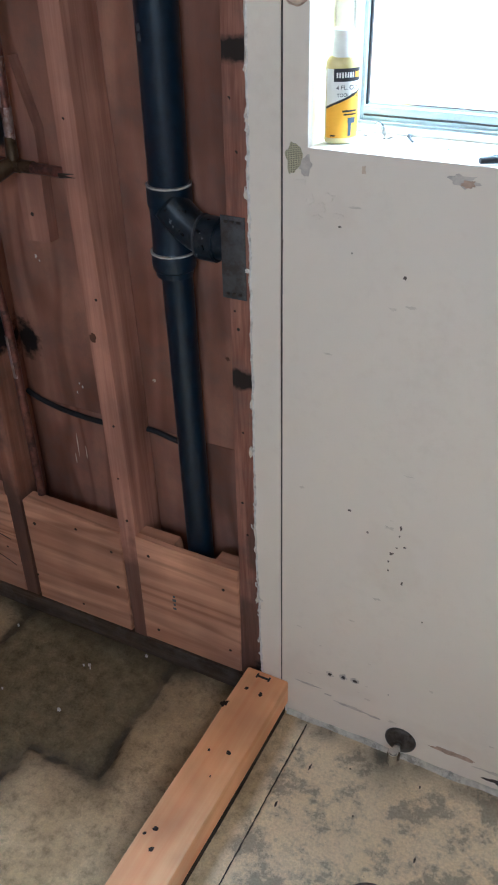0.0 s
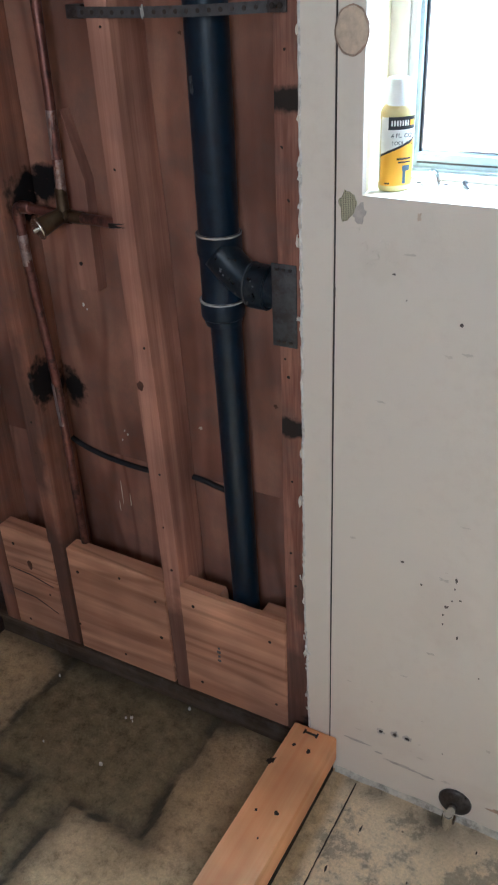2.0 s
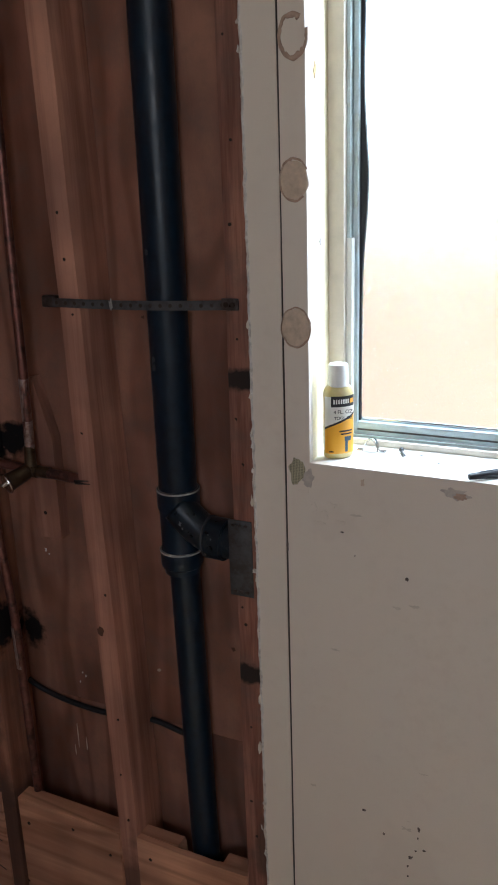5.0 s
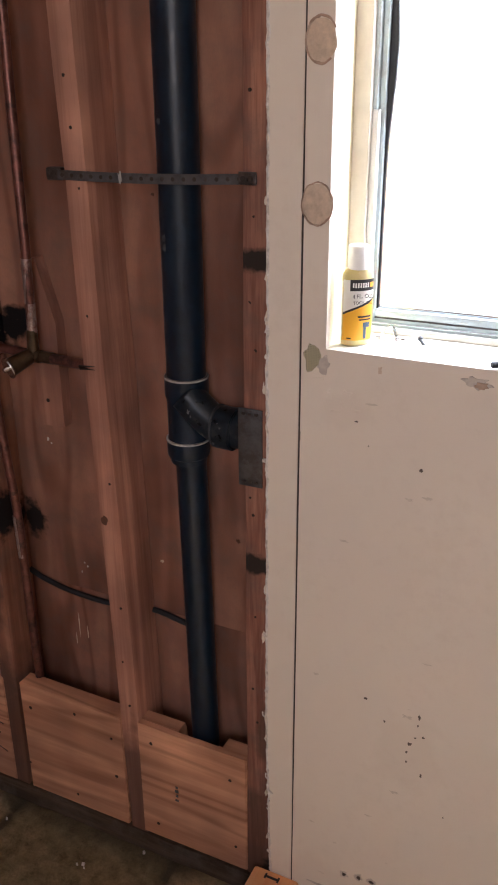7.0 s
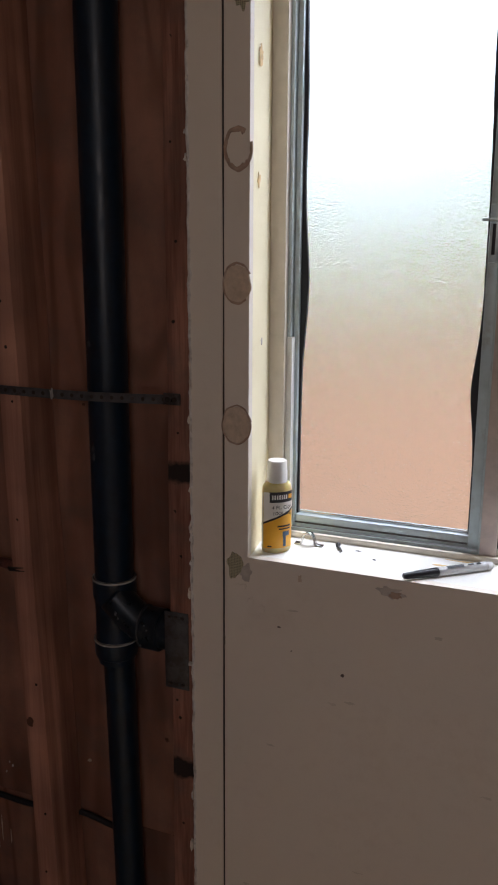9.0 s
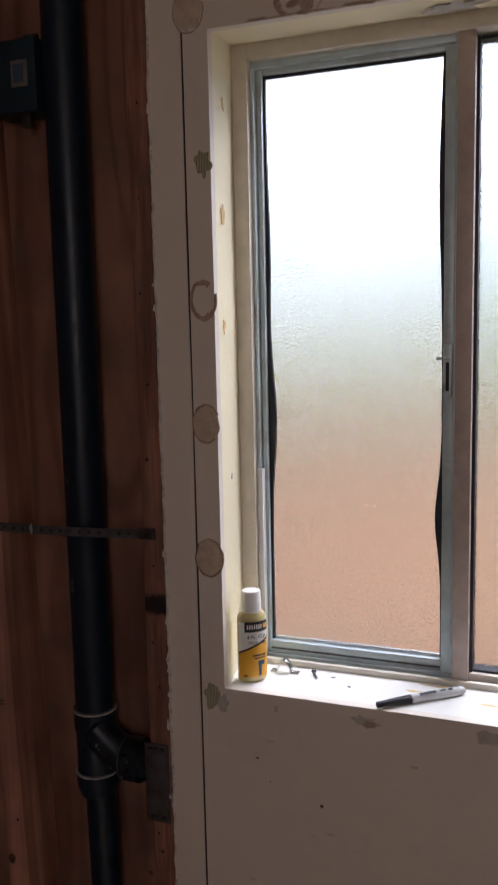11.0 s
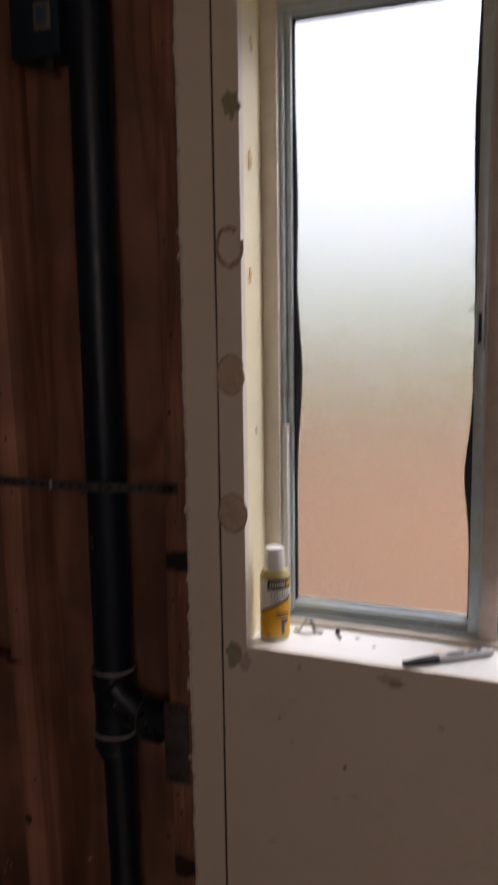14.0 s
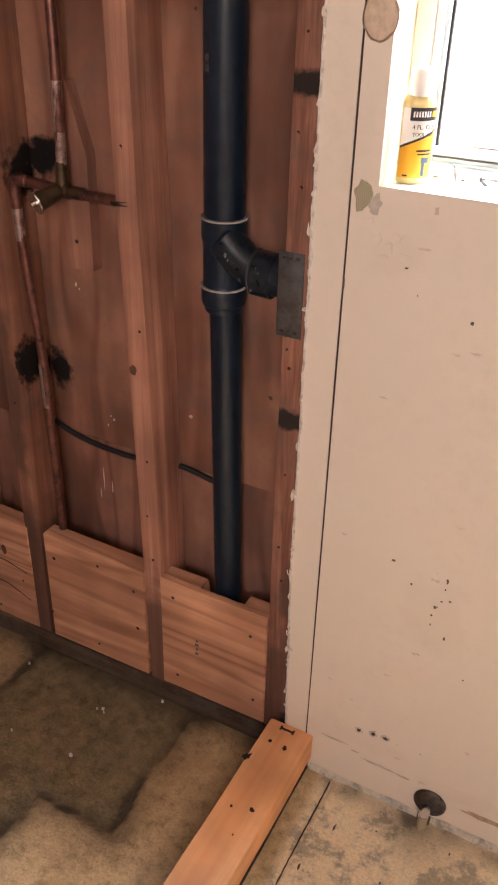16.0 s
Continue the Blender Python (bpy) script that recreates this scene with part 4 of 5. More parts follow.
cable = mesh_object("cable", tube([(-0.631, 0.096, 0.548), (-0.60, 0.096, 0.535), (-0.55, 0.096, 0.524), (-0.50, 0.096, 0.519), (-0.45, 0.096, 0.518), (-0.395, 0.097, 0.523), (-0.335, 0.097, 0.531), (-0.27, 0.097, 0.521), (-0.215, 0.099, 0.515)], 0.0055, 10), M_RUBBER)
tagged(cable, "dusty black cable sagging across the sheathing", "cable")
upper = bpy.data.objects["sheathing.001"]
for i, (x, z, rx, rz, m) in enumerate([(-0.375, 1.108, 0.0022, 0.028, M_CHIP), (-0.317, 0.64, 0.004, 0.003, M_TAN), (-0.555, 0.845, 0.0025, 0.004, M_DEBRIS), (-0.548, 0.838, 0.0015, 0.002, M_DEBRIS), (-0.49, 0.585, 0.002, 0.003, M_DEBRIS), (-0.497, 0.592, 0.0015, 0.0015, M_DEBRIS), (-0.505, 0.57, 0.0012, 0.0025, M_DEBRIS), (-0.30, 1.30, 0.003, 0.003, M_KNOT), (-0.16, 0.72, 0.004, 0.004, M_KNOT)]):
    part("sheathing_mark", blob(x, z, rx, rz, 0.1028, i + 200, 0.6, 14, 0.0008), m, upper)
lower = bpy.data.objects["sheathing"]
for i, (x, z, rz) in enumerate([(-0.525, 0.44, 0.03), (-0.505, 0.425, 0.018), (-0.535, 0.40, 0.012)]):
    part("scratch", blob(x, z, 0.0011, rz, 0.1028, i + 220, 0.5, 12, 0.0006), M_TAN, lower, "pale scratch in the plywood")

ebox = thing("electrical_box", -0.305, 0.07, 1.965, "blue plastic electrical box beside the drain pipe", "box")
part("body", box(-0.352, -0.266, 0.042, 0.1, 1.966, 2.072, 0.004), M_BLUE, ebox)
label_plate = part("label_plate", box(-0.308, -0.279, 0.0395, 0.0418, 2.002, 2.040, 0.0008), M_TAG, ebox, "pale square label")
part("label_window", box(-0.303, -0.286, 0.0385, 0.0394, 2.008, 2.034), M_LBL_B, label_plate)
part("bracket", box(-0.30, -0.285, 0.05, 0.06, 1.946, 1.967, 0.002), M_DARKSTEEL, ebox)
part("bracket", box(-0.29, -0.268, 0.05, 0.06, 2.071, 2.078, 0.002), M_DARKSTEEL, ebox)

# ---- window ----
window = thing("window_1", 0.34, 0.13, WZ0, "aluminium sliding window with obscure glass", "window", kind="structure")


def bar(name, x0, x1, y0, y1, z0, z1, mat, label="", bevel=0.0012, parent=None):
    return part(name, box(x0, x1, y0, y1, z0, z1, bevel), mat, parent or window, label)


frame_part = bar("frame_jamb", 0.0195, 0.043, 0.108, 0.172, WZ0, WZ1 + 0.0115, M_ALU_CREAM, "cream side jamb")
bar("frame_jamb", 0.647, WX1, 0.108, 0.172, WZ0, WZ1, M_ALU_CREAM)
bar("frame_head", 0.043, 0.647, 0.108, 0.172, 2.016, WZ1 + 0.0115, M_ALU_CREAM, "cream head of the frame")
bar("frame_head_lip", 0.043, 0.336, 0.120, 0.17, 2.006, 2.016, M_ALU)
bar("frame_track", 0.043, 0.647, 0.107, 0.114, WZ0, 1.129, M_ALU_CREAM, "raised lip of the sill track")
bar("frame_track", 0.043, 0.647, 0.114, 0.172, WZ0, 1.1235, M_DARKSTEEL, "dirty dark track")
bar("frame_track", 0.043, 0.335, 0.121, 0.126, 1.1235, 1.131, M_ALU)
bar("jamb_stop", 0.0435, 0.0525, 0.116, 0.13, 1.124, 1.424, M_WHITE_PVC, "short white plastic stop strip")
bar("jamb_channel", 0.0435, 0.049, 0.118, 0.15, 1.424, 2.006, M_ALU)
sash = bar("left_sash", 0.0495, 0.0575, 0.128, 0.152, 1.131, 2.006, M_ALU, "grey aluminium sliding sash")
bar("sash_stile", 0.3205, 0.3345, 0.126, 0.152, 1.131, 2.006, M_ALU)
bar("sash_rail", 0.0575, 0.3205, 0.128, 0.152, 1.131, 1.150, M_ALU, "grimy lower rail")
bar("sash_rail", 0.0575, 0.3205, 0.128, 0.152, 1.999, 2.006, M_ALU)
bar("sash_groove", 0.058, 0.32, 0.1268, 0.1279, 1.137, 1.1395, M_DARKSTEEL)
bar("mullion", 0.3385, 0.361, 0.112, 0.17, 1.124, 2.016, M_ALU_BROWN, "brown centre mullion")
bar("mullion_edge", 0.335, 0.3383, 0.118, 0.16, 1.124, 2.016, M_ALU)
bar("right_rail", 0.361, 0.647, 0.126, 0.165, 1.124, 1.135, M_ALU_CREAM)
bar("right_gasket", 0.361, 0.3655, 0.130, 0.16, 1.135, 2.012, M_RUBBER, "black rubber gasket")
bar("right_gasket", 0.3655, 0.647, 0.134, 0.16, 1.135, 1.139, M_RUBBER)
bar("right_gasket", 0.3655, 0.647, 0.134, 0.16, 2.008, 2.013, M_RUBBER)
for x0, x1, y, z0, z1 in ((0.0575, 0.3205, 0.143, 1.150, 1.999), (0.3655, 0.647, 0.148, 1.139, 2.008)):
    g = part("pane", box(x0, x1, y, y + 0.004, z0, z1), M_GLASS if x0 < 0.1 else M_GLASS_GREEN, window, "frosted obscure glass pane")
    g.visible_shadow = False


def gasket(x, y, z0, z1, bulges, side, seed):
    """A loose black seal that bulges away from the sash over part of its length."""
    bm = bmesh.new()
    rows = []
    for k in range(91):
        z = z0 + (z1 - z0) * k / 90
        w = 0.0028 + sum(a * math.exp(-((z - c) / s) ** 2) for c, s, a in bulges) + 0.0004 * noise.noise(Vector((z * 30, seed, 0)))
        rows.append([bm.verts.new((x + side * f, y + d, z)) for f, d in ((0, 0), (w, 0), (w, 0.006), (0, 0.006))])
    for a, b2 in zip(rows, rows[1:]):
        for i in range(4):
            bm.faces.new((a[i], a[(i + 1) % 4], b2[(i + 1) % 4], b2[i]))
    bm.faces.new(rows[0])
    bm.faces.new(rows[-1][::-1])
    bmesh.ops.recalc_face_normals(bm, faces=bm.faces)
    return bm


part("loose_gasket", gasket(0.0575, 0.136, 1.150, 1.999, [(1.50, 0.09, 0.0085), (1.75, 0.1, 0.003)], 1, 1), M_RUBBER, window, "black seal bulging out of the sash")
part("loose_gasket", gasket(0.3205, 0.136, 1.150, 1.999, [(1.36, 0.06, 0.0085), (1.83, 0.14, 0.0055)], -1, 2), M_RUBBER, window)
part("loose_gasket", box(0.0575, 0.3205, 0.137, 0.143, 1.995, 1.999), M_RUBBER, window)
part("water_line", box(0.0595, 0.3185, 0.138, 0.1425, 1.150, 1.1545, 0.001), M_CHROME, window, "shiny wet strip along the pane")
latch = part("latch", box(0.3215, 0.3335, 0.119, 0.1262, 1.535, 1.61, 0.002), M_ALU, window, "small metal sash latch")
part("latch_slot", box(0.3255, 0.330, 0.1175, 0.1192, 1.545, 1.585, 0.0006), M_RUBBER, latch)
part("latch_lever", box(0.312, 0.334, 0.112, 0.119, 1.588, 1.592, 0.001), M_ALU, latch)

# ---- wall damage ----
for i, (x, z, rx, rz, m) in enumerate([(0.003, 2.053, 0.021, 0.026, M_TAN), (0.019, 1.858, 0.012, 0.019, M_MESH), (0.012, 1.313, 0.0215, 0.027, M_TAN), (0.013, 1.506, 0.020, 0.026, M_TAN)]):
    part("filler_patch", blob(x, z, rx, rz, 0.0002, i + 3, 0.12 if m is M_TAN else 0.4, 40, 0.0012), m, wall, "round tan filler patch" if m is M_TAN else "patch of exposed mesh tape")
for x, z, a0, a1 in ((0.012, 1.313, 0.2, 5.9), (0.003, 2.053, 1.0, 6.6)):
    part("patch_ring", ring_flake(x, z, 0.0225, 0.028, 0.0, z * 4, 0.09, a0, a1), M_TORN, wall, "torn paper ring")
for i, (x, w) in enumerate(((0.10, 0.018), (0.16, 0.028), (0.235, 0.03), (0.30, 0.022), (0.36, 0.035), (0.45, 0.03))):
    part("torn_paper", blob(x, WZ1 + 0.0022, w, 0.0018, 0.0002, i + 260, 0.8, 22, 0.0009), M_TORN, wall, "torn paper along the window head")
part("patch_ring", ring_flake(0.013, 1.506, 0.022, 0.028, 0.0, 3, 0.16, 0.5, 5.4), M_TORN, wall, "torn paper ring")
part("patch_ring", ring_flake(0.014, 1.677, 0.021, 0.028, 0.0, 5, 0.3, 1.0, 6.6), M_TORN, wall, "torn paper ring")
part("patch_ring", ring_flake(0.012, 1.313, 0.0225, 0.028, 0.0, 8, 0.13, 2.2, 7.4), M_TORN, wall)
part("patch_ring", ring_flake(0.003, 2.053, 0.022, 0.027, 0.0, 9, 0.2, 1.5, 5.2), M_GYPSUM, wall)
part("mesh_patch", blob(0.010, 1.103, 0.0125, 0.019, 0.0002, 12, 0.28, 34, 0.001), M_MESH, wall, "frayed green fibre mesh at the sill corner")
part("grey_filler", blob(0.027, 1.096, 0.010, 0.014, 0.0002, 9, 0.4, 22, 0.0008), M_GREYPATCH, wall, "grey filler spot")
part("torn_paper", blob(0.238, 1.1, 0.018, 0.009, 0.0002, 4, 0.5, 26, 0.001), M_GREYPATCH, wall, "chipped grey filler below the sill")
part("torn_paper", blob(0.245, 1.097, 0.008, 0.005, -0.0006, 5, 0.5, 16, 0.001), M_TORN, wall)
part("torn_paper", blob(0.405, 1.103, 0.02, 0.01, 0.0002, 6, 0.5, 26, 0.001), M_GREYPATCH, wall)
part("torn_paper", blob(0.108, 1.1, 0.003, 0.005, 0.0002, 11, 0.6, 16, 0.0008), M_TAN, wall)
# torn paper above the window
part("torn_paper", ring_flake(0.156, 2.049, 0.034, 0.027, 0.0, 4, 0.34, 2.3, 4.1), M_TORN, wall, "torn brown paper above the window")
part("torn_paper", blob(0.166, 2.047, 0.015, 0.012, 0.0002, 401, 0.7, 30, 0.0009), M_TORN, wall)
part("torn_paper", ring_flake(0.156, 2.049, 0.033, 0.026, 0.0, 6, 0.12, -1.3, 1.4), M_TAN, wall)
part("torn_paper", blob(0.302, 2.047, 0.036, 0.014, 0.0002, 402, 0.55, 40, 0.0004), M_SCRAPED, wall, "scraped tan patch above the window")
part("torn_paper", blob(0.447, 2.043, 0.05, 0.013, 0.0002, 403, 0.55, 44, 0.0004), M_SCRAPED, wall)
for i, (cx, cz, wx2, wz2, count) in enumerate([(0.302, 2.051, 0.036, 0.010, 8), (0.366, 2.040, 0.012, 0.002, 4), (0.412, 2.046, 0.022, 0.008, 7), (0.50, 2.05, 0.03, 0.008, 6)]):
    for k in range(count):
        part("torn_paper", blob(cx + random.uniform(-wx2, wx2), cz + random.uniform(-wz2, wz2), random.uniform(0.003, 0.012), random.uniform(0.002, 0.006), 0.0003 - 0.0001 * (k % 5), i * 20 + k, 0.8, 18, 0.0008), random.choice([M_TORN, M_TORN, M_TAN, M_GREYPATCH]), wall)
part("head_damage", blob(0.34, 0.062, 0.035, 0.02, WZ1 + 0.002, 4, 0.6, 30, 0.001, "z"), M_GREYPATCH, wall, "torn patch in the window head")
for i, (z, y, r) in enumerate([(1.944, 0.049, 0.012), (1.796, 0.04, 0.016), (1.641, 0.036, 0.012), (1.424, 0.05, 0.006)]):
    part("reveal_stain", blob(y, z, r * 0.4, r * 0.75, WX0 - 0.0009, i + 31, 0.6, 20, 0.0006, "x"), M_YELLOW if i < 3 else M_GREYPATCH, wall, "yellow stain on the reveal")
for i, (x, z, rx, rz) in enumerate([(0.175, 0.964, 0.0042, 0.0042), (0.079, 1.021, 0.004, 0.0018), (0.098, 0.987, 0.0016, 0.0016), (0.093, 0.153, 0.0085, 0.0075), (0.120, 0.158, 0.009, 0.0075), (0.144, 0.159, 0.0095, 0.007),
                                    (0.148, 0.518, 0.003, 0.003), (0.115, 0.552, 0.005, 0.0035), (0.203, 0.545, 0.003, 0.008), (0.202, 0.528, 0.002, 0.003), (0.199, 0.503, 0.003, 0.002), (0.212, 0.508, 0.004, 0.003),
                                    (0.191, 0.488, 0.006, 0.005), (0.187, 0.47, 0.003, 0.003), (0.213, 0.431, 0.003, 0.005), (0.188, 0.451, 0.002, 0.003), (CRACK - 0.001, 0.985, 0.003, 0.020), (0.255, 0.36, 0.002, 0.002), (0.21, 0.155, 0.002, 0.0015)]):
    part("wall_chip", blob(x, z, rx * (0.62 if i not in (3, 4, 5) else 0.95), rz * (0.68 if i not in (3, 4, 5) else 0.95), 0.0002, i + 80, 0.45, 16, 0.0009), M_WALL_CHIP if i not in (3, 4, 5) else M_GREYPATCH, wall)
    if i in (3, 4, 5):
        part("wall_chip", blob(x + 0.001, z, rx * 0.45, rz * 0.45, -0.0006, i + 90, 0.5, 14, 0.0007), M_CHIP, wall)
M_SCUFF = plain("faint_scuff", (0.62, 0.56, 0.47), 0.7, 0, 0.15, 60)
for i in range(26):
    x, z = random.uniform(0.0, 0.45), random.choice([random.uniform(0.08, 0.22), random.uniform(0.1, 0.6), random.uniform(0.6, 1.05)])
    part("scuff", blob(x, z, random.uniform(0.002, 0.009), random.uniform(0.001, 0.003), 0.0002, i + 300, 0.8, 14, 0.0004), M_SCUFF, wall)
for i in range(16):
    z = random.uniform(0.12, 0.75) if i < 11 else random.uniform(0.8, 2.0)
    x = ragged_x(z)
    part("torn_chunk", blob(x + random.uniform(-0.003, 0.002), z, random.uniform(0.001, 0.0026), random.uniform(0.002, 0.008), 0.001, i + 340, 1.0, 11, random.uniform(0.002, 0.006)), random.choice([M_WALL, M_GYPSUM]), wall)
# scraped edge of old skirting
for i, (x0, x1, z, h) in enumerate([(0.03, 0.075, 0.104, 0.002), (0.085, 0.10, 0.094, 0.0015), (0.105, 0.17, 0.083, 0.003), (0.175, 0.20, 0.08, 0.002), (0.30, 0.385, 0.061, 0.007), (0.39, 0.45, 0.05, 0.003)]):
    part("scrape", blob((x0 + x1) / 2, z, (x1 - x0) / 2, h, 0.0002, i + 120, 0.5, 26, 0.001), M_TORN if i == 4 else M_GREYPATCH, wall, "scraped line of an old skirting")
part("scrape", blob(0.43, 0.03, 0.02, 0.006, 0.0002, 131, 0.7, 20, 0.0012), M_CHIP, wall)
for i, (x, z) in enumerate([(0.035, 1.052), (0.05, 1.045), (0.062, 1.06), (0.02, 1.075), (0.075, 1.035), (0.045, 1.03)]):
    part("loose_flake", blob(x, z, 0.004 + 0.008 * random.random(), 0.003 + 0.004 * random.random(), 0.0002, i + 140, 0.6, 14, 0.0009), M_WALL, wall)

# stop valve and its plate low on the wall
stop = thing("stop_valve", 0.24, -0.01, 0.045, "chrome angle stop valve with dark wall plate", "valve")
part("wall_plate", turned([(0.0305, 0.0), (0.030, 0.003), (0.0275, 0.006), (0.02, 0.0068), (0.013, 0.012), (0.010, 0.012)], (0.242, -0.0002, 0.046), (0, -1, 0), 32), M_DARKSTEEL, stop, "tarnished round wall plate", True)
part("pipe_stub", rod((0.242, -0.01, 0.046), (0.242, -0.045, 0.046), 0.0075, seg=16), M_CHROME, stop)
part("body", rod((0.242, -0.045, 0.034), (0.242, -0.045, 0.064), 0.0095, seg=16, bevel=0.002), M_CHROME, stop)
part("nut", rod((0.242, -0.034, 0.046), (0.242, -0.044, 0.046), 0.0135, seg=6, bevel=0.001), M_BRASS, stop)
part("outlet", rod((0.242, -0.046, 0.036), (0.242, -0.05, 0.027), 0.0062, 0.0056, 14, 0.0008), M_CHROME, stop)

# drain opening in the slab, mostly out of view
flange = thing("floor_flange", 0.30, -0.31, 0.0, "dark round toilet flange set in the concrete", "flange")
part("ring", turned([(0.03, -0.006), (0.052, -0.006), (0.052, 0.004), (0.05, 0.006), (0.034, 0.006), (0.03, 0.002)], (0.297, -0.313, 0)), M_DARKSTEEL, flange, smooth=False)

# ---- things on the sill ----
def label_text(words, size, x, y, z, mat, parent, name):
    cu = bpy.data.curves.new(name, "FONT")
    cu.body, cu.size, cu.extrude = words, size, 0.0002
    cu.align_x = "CENTER"
    tmp = new("text_source", cu)
    dg = bpy.context.evaluated_depsgraph_get()
    me = bpy.data.meshes.new_from_object(tmp.evaluated_get(dg))
    bpy.data.objects.remove(tmp)
    me.materials.clear()
    me.materials.append(mat)
    me.transform(pose(x, y, z, 90, 0, BOTTLE_TURN))
    ob = new(name, me)
    ob.parent = parent
    ob.matrix_parent_inverse = parent.matrix_world.inverted()
    return ob


BX, BY, BZ, BOTTLE_TURN = 0.0575, 0.043, WZ0 + 0.0005, 38
bottle = thing("oil_bottle", BX, BY, BZ, "small yellow tool oil bottle with white cap", "bottle")


def oval(profile, centre):
    bm = turned(profile, (0, 0, 0), seg=40, sx=1.0, sy=0.66)
    bmesh.ops.transform(bm, matrix=pose(*centre, 0, 0, BOTTLE_TURN), verts=bm.verts)
    return bm


part("flask", oval([(0.019, 0.0), (0.0213, 0.002), (0.0220, 0.006), (0.0220, 0.093), (0.0212, 0.099), (0.0180, 0.104), (0.0148, 0.1065)], (BX, BY, BZ)), M_BOTTLE, bottle, "translucent amber flask", True)
part("cap", turned([(0.0140, 0.105), (0.0148, 0.106), (0.0148, 0.121), (0.0141, 0.1225), (0.0141, 0.134), (0.0130, 0.1365), (0.011, 0.137)], (BX, BY, BZ), seg=32), M_CAP, bottle, "ribbed white cap")


def wrap(a0, a1, z0f, z1f, r, mat, name, label=""):
    """A label piece round the flask between two angles (0 faces the room), lower and upper edge as functions of the angle share."""
    bm = bmesh.new()
    rows = []
    for k in range(25):
        f = k / 24
        a = radians(-90 + a0 + (a1 - a0) * f)
        rows.append([bm.verts.new((r * math.cos(a), r * math.sin(a) * 0.66, z)) for z in (z0f(f), z1f(f))])
    for p, q in zip(rows, rows[1:]):
        bm.faces.new((p[0], q[0], q[1], p[1]))
    bmesh.ops.transform(bm, matrix=pose(BX, BY, BZ, 0, 0, BOTTLE_TURN), verts=bm.verts)
    return part(name, bm, mat, bottle, label, True)


slope = lambda f: 0.045 + 0.022 * f
wrap(-72, 72, lambda f: 0.008, slope, 0.0224, M_LBL_Y, "label_lower", "yellow lower label")
wrap(-72, 72, slope, lambda f: 0.092, 0.0224, M_LBL_W, "label_upper", "white upper label")
wrap(-72, 72, lambda f: slope(f) - 0.0016, lambda f: slope(f) + 0.0016, 0.0226, M_LBL_K, "label_stripe")
wrap(-40, 72, lambda f: 0.077, lambda f: 0.0925, 0.0226, M_LBL_K, "label_band", "black band")
for k in range(7):
    wrap(-30 + 9 * k, -24.5 + 9 * k, lambda f: 0.0815, lambda f: 0.088, 0.0228, M_LBL_W, "band_lettering")
wrap(36, 60, lambda f: 0.0815, lambda f: 0.088, 0.0228, M_LBL_Y, "band_lettering")
wrap(-85, -76, lambda f: 0.012, lambda f: 0.09, 0.0224, M_LBL_W, "side_label")
for a, z0, z1 in ((0, 0.040, 0.0425), (5, 0.036, 0.038)):
    wrap(-8 + a, 48, lambda f: z0, lambda f: z1, 0.0228, M_LBL_K, "small_print")
wrap(12, 42, lambda f: 0.026, lambda f: 0.033, 0.0228, M_LBL_B, "tool_picture", "drawn air tool")
wrap(14, 26, lambda f: 0.010, lambda f: 0.026, 0.0228, M_LBL_B, "tool_picture")
wrap(-48, -30, lambda f: 0.010, lambda f: 0.012, 0.0228, M_LBL_K, "small_print")
tz = BZ + 0.0655
for words, size, dz in (("4 FL. OZ.", 0.0085, 0.0), ("TOOL OIL", 0.0068, -0.0085)):
    ca, sa = math.cos(radians(BOTTLE_TURN)), math.sin(radians(BOTTLE_TURN))
    lx, ly = 0.003, -0.0154
    label_text(words, size * 0.9, BX + lx * ca - ly * sa, BY + lx * sa + ly * ca, tz + dz + 0.002, M_LBL_K, bottle, "label_words")

marker = thing("marker_pen", 0.30, 0.045, WZ0, "grey marker pen with black cap lying on sill", "pen")
pa, pb = Vector((0.2535, 0.001, WZ0 + 0.0062)), Vector((0.362, 0.088, WZ0 + 0.0066))
along = (pb - pa).normalized()
at = lambda d: pa + along * d
pen_cap = part("cap", rod(at(0.0), at(0.052), 0.0042, 0.0062, 22, 0.001), M_LBL_K, marker, "black cap")
barrel = part("barrel", rod(at(0.052), at(0.126), 0.0064, 0.0064, 22, 0.0008), M_PEN, marker, "grey barrel")
part("tail", rod(at(0.126), at(0.1365), 0.0062, 0.0045, 22, 0.001), M_PEN, marker)
part("clip", rod(at(0.016) + Vector((0, 0, 0.0045)), at(0.05) + Vector((0, 0, 0.0058)), 0.0012, seg=8), M_LBL_K, pen_cap)
up = along.cross(Vector((0, 0, 1))).normalized()
for d0, d1, s in ((0.064, 0.09, 0.0026), (0.096, 0.105, 0.0014), (0.109, 0.116, 0.002)):
    bm = bmesh.new()
    o = Vector((0, 0, 0.0064)) * 0.93 + up * 0.0026
    vs = [bm.verts.new(at(d) + o + w) for d, w in ((d0, -up * s), (d1, -up * s), (d1, up * s - Vector((0, 0, s * 0.5))), (d0, up * s - Vector((0, 0, s * 0.5))))]
    bm.faces.new(vs)
    bmesh.ops.translate(bm, verts=bm.verts, vec=(0, 0, 0.0008))
    part("print_bar", bm, M_LBL_K, barrel)

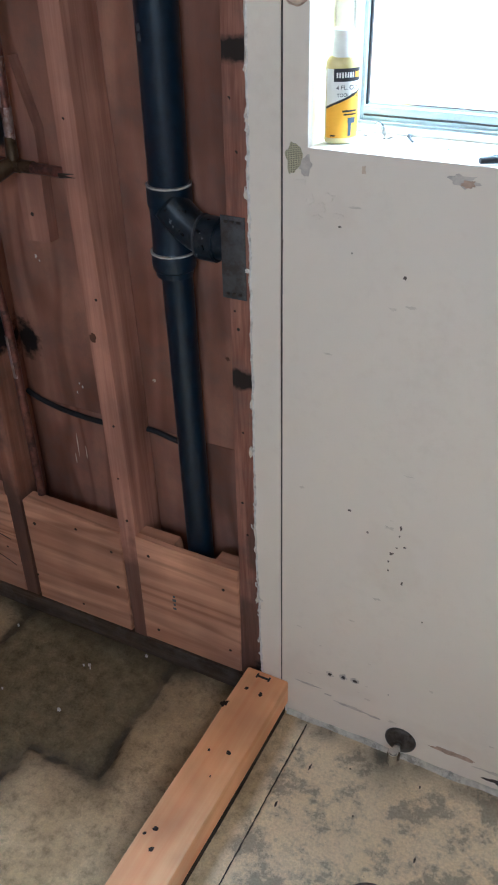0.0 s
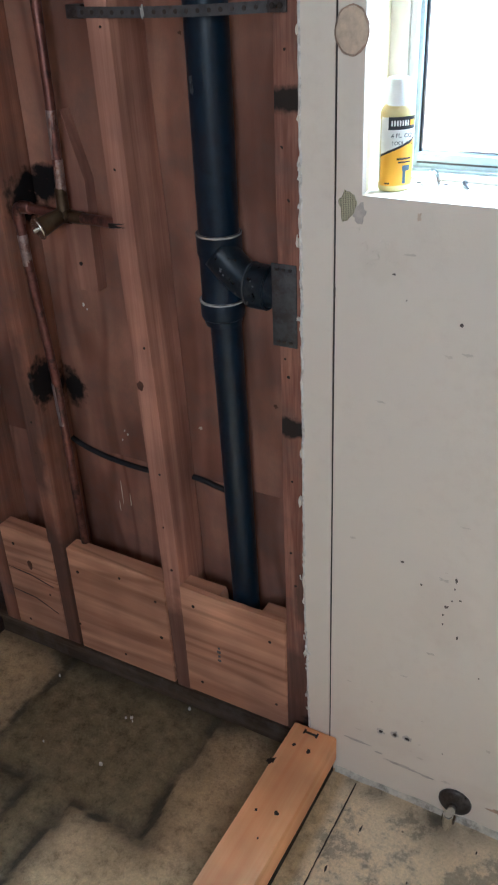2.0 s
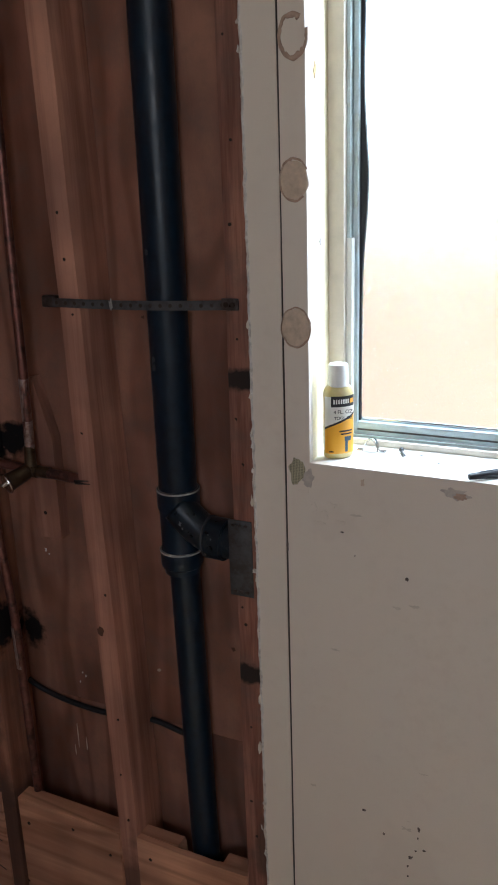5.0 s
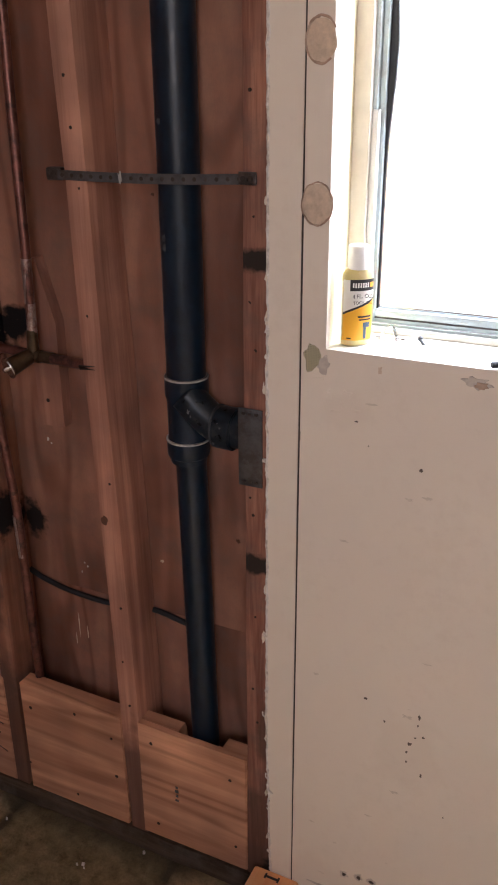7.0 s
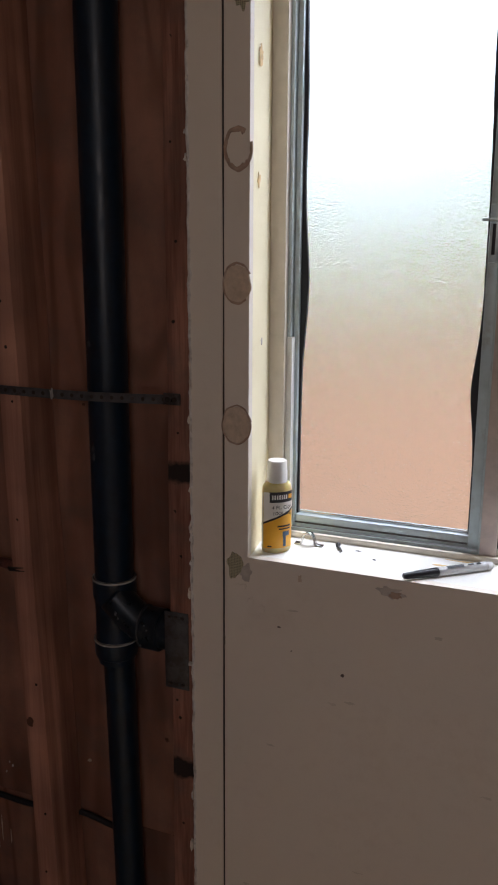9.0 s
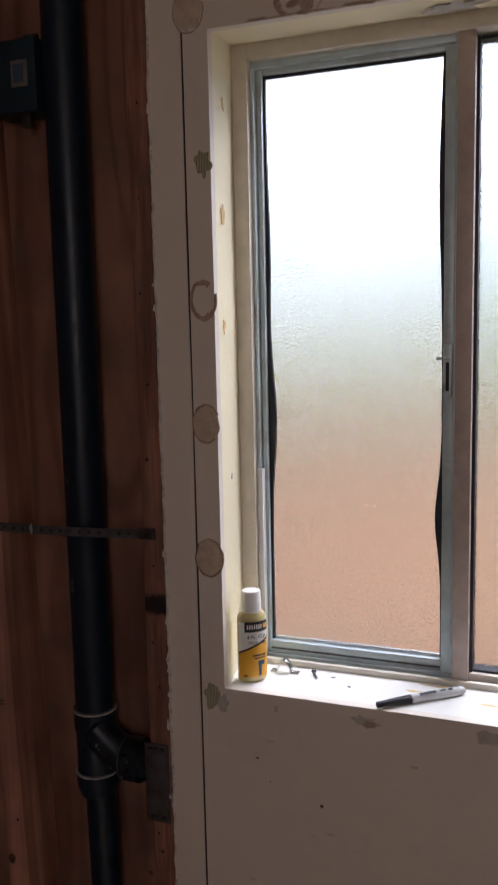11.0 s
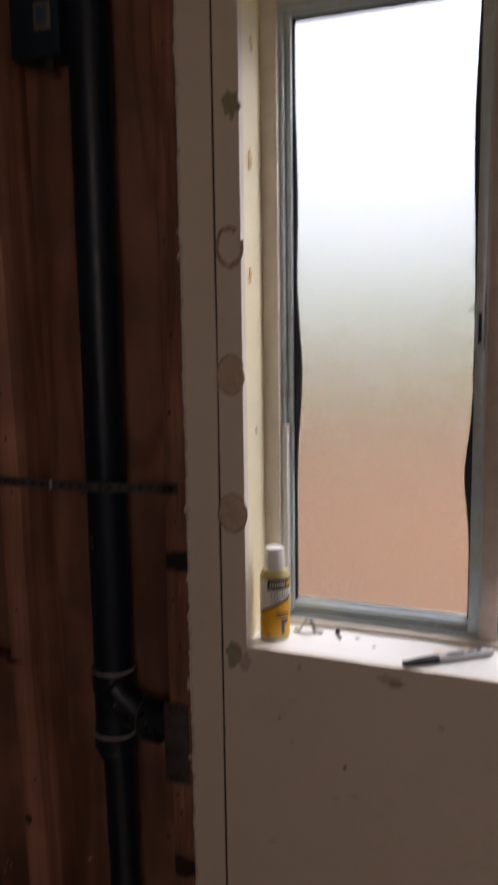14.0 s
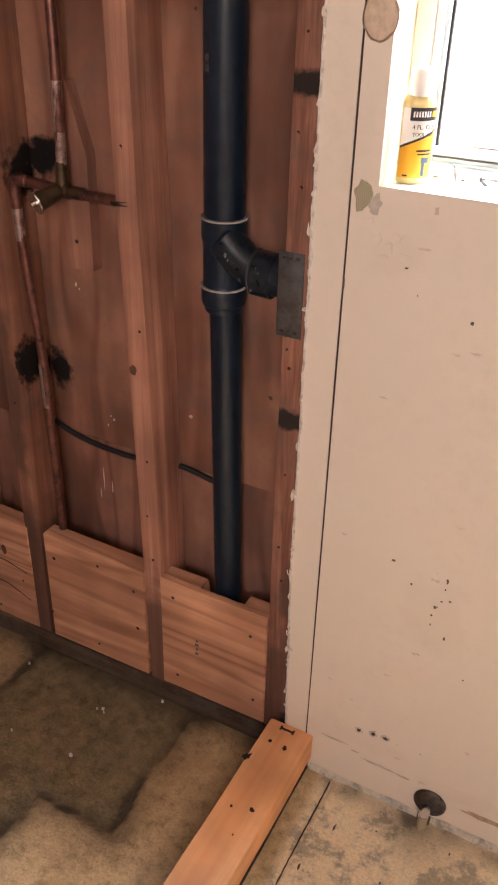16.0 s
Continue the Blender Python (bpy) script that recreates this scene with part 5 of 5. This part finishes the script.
clip = thing("pipe_clip", 0.095, 0.08, WZ0, "small bent metal pipe clip on the sill", "clip")
bm = bmesh.new()
rows = []
for k in range(22):
    f = k / 21
    if f < 0.2:
        x, z = 0.073 + f * 0.05, 0.0012
    elif f < 0.8:
        a = math.pi * (1 - (f - 0.2) / 0.6)
        x, z = 0.094 + 0.011 * math.cos(a), 0.0012 + 0.018 * math.sin(a)
    else:
        x, z = 0.105 + (f - 0.8) * 0.06, 0.0012
    rows.append([bm.verts.new((x, y, WZ0 + z + 0.0002 * i)) for i, y in enumerate((0.078, 0.090))])
for a, b2 in zip(rows, rows[1:]):
    bm.faces.new((a[0], b2[0], b2[1], a[1]))
ob = part("band", bm, M_CHROME, clip, smooth=True)
ob.modifiers.new("thickness", "SOLIDIFY").thickness = 0.0012
part("screw_hole", rod((0.1145, 0.084, WZ0 + 0.001), (0.1145, 0.084, WZ0 + 0.0026), 0.0022, seg=10), M_BRASS, clip)
screw = thing("loose_screw", 0.145, 0.08, WZ0, "short steel screw lying on the sill", "screw")
part("shank", rod((0.139, 0.088, WZ0 + 0.003), (0.149, 0.070, WZ0 + 0.0025), 0.0022, 0.0014, 10), M_STEEL, screw)
part("head", rod((0.1385, 0.089, WZ0 + 0.0042), (0.140, 0.0865, WZ0 + 0.0042), 0.004, 0.0022, 12), M_STEEL, screw)
for i, (x, y, rx, ry) in enumerate([(0.29, 0.075, 0.012, 0.003), (0.40, 0.06, 0.02, 0.003), (0.33, 0.10, 0.03, 0.0025), (0.2, 0.06, 0.003, 0.002), (0.17, 0.085, 0.004, 0.002)]):
    part("sill_stain", blob(x, y, rx, ry, WZ0 - 0.0002, i + 160, 0.5, 18, 0.0006, "z"), M_YELLOW if i < 3 else M_CHIP, sill)

# ---- outside ----
ground = mesh_object("ground", box(-8, 8, 0.2, 12, -0.4, -0.15), M_SOIL)
tagged(ground, "bare earth outside the window", "ground", kind="structure")
nwall = mesh_object("garden_wall", box(-5, 5, 2.1, 2.3, -0.15, 1.19), M_STUCCO)
tagged(nwall, "salmon pink stucco wall outside the window", "wall", kind="structure")
# Mauve-brown band, 12 cm tall, along the wall top.
part("coping", box(-5, 5, 2.06, 2.34, 1.19, 1.31, 0.01), M_WALL_TOP, nwall, "mauve-brown band along the top of the wall")
bm = bmesh.new()
for i in range(5400):
    x, y = random.uniform(-3, 4), random.uniform(2.5, 3.4)
    z = random.uniform(0.9, 1.85 + 0.3 * noise.noise(Vector((x, 0, 0))))
    s = random.uniform(0.04, 0.085)
    r = Euler((random.uniform(0, 6), random.uniform(0, 6), random.uniform(0, 6))).to_matrix()
    bm.faces.new([bm.verts.new(Vector((x, y, z)) + r @ Vector(p) * s) for p in ((-1, 0, 0), (0, -0.5, 0.1), (1, 0, 0), (0, 0.5, 0.1))])
hedge = tagged(mesh_object("hedge", bm, M_LEAF), "green hedge behind the pink wall", "hedge", kind="stuff")
m, n, l, b = material("bright_sky")
e = n.new("ShaderNodeEmission")
e.inputs["Color"].default_value, e.inputs["Strength"].default_value = (0.86, 0.95, 1.0, 1), SKY_GLOW
l.new(e.outputs[0], n["Material Output"].inputs["Surface"])
backdrop = tagged(mesh_object("backdrop", box(-14, 14, 11.0, 11.1, -0.4, 12), m), "bright hazy white sky", "sky", kind="structure")
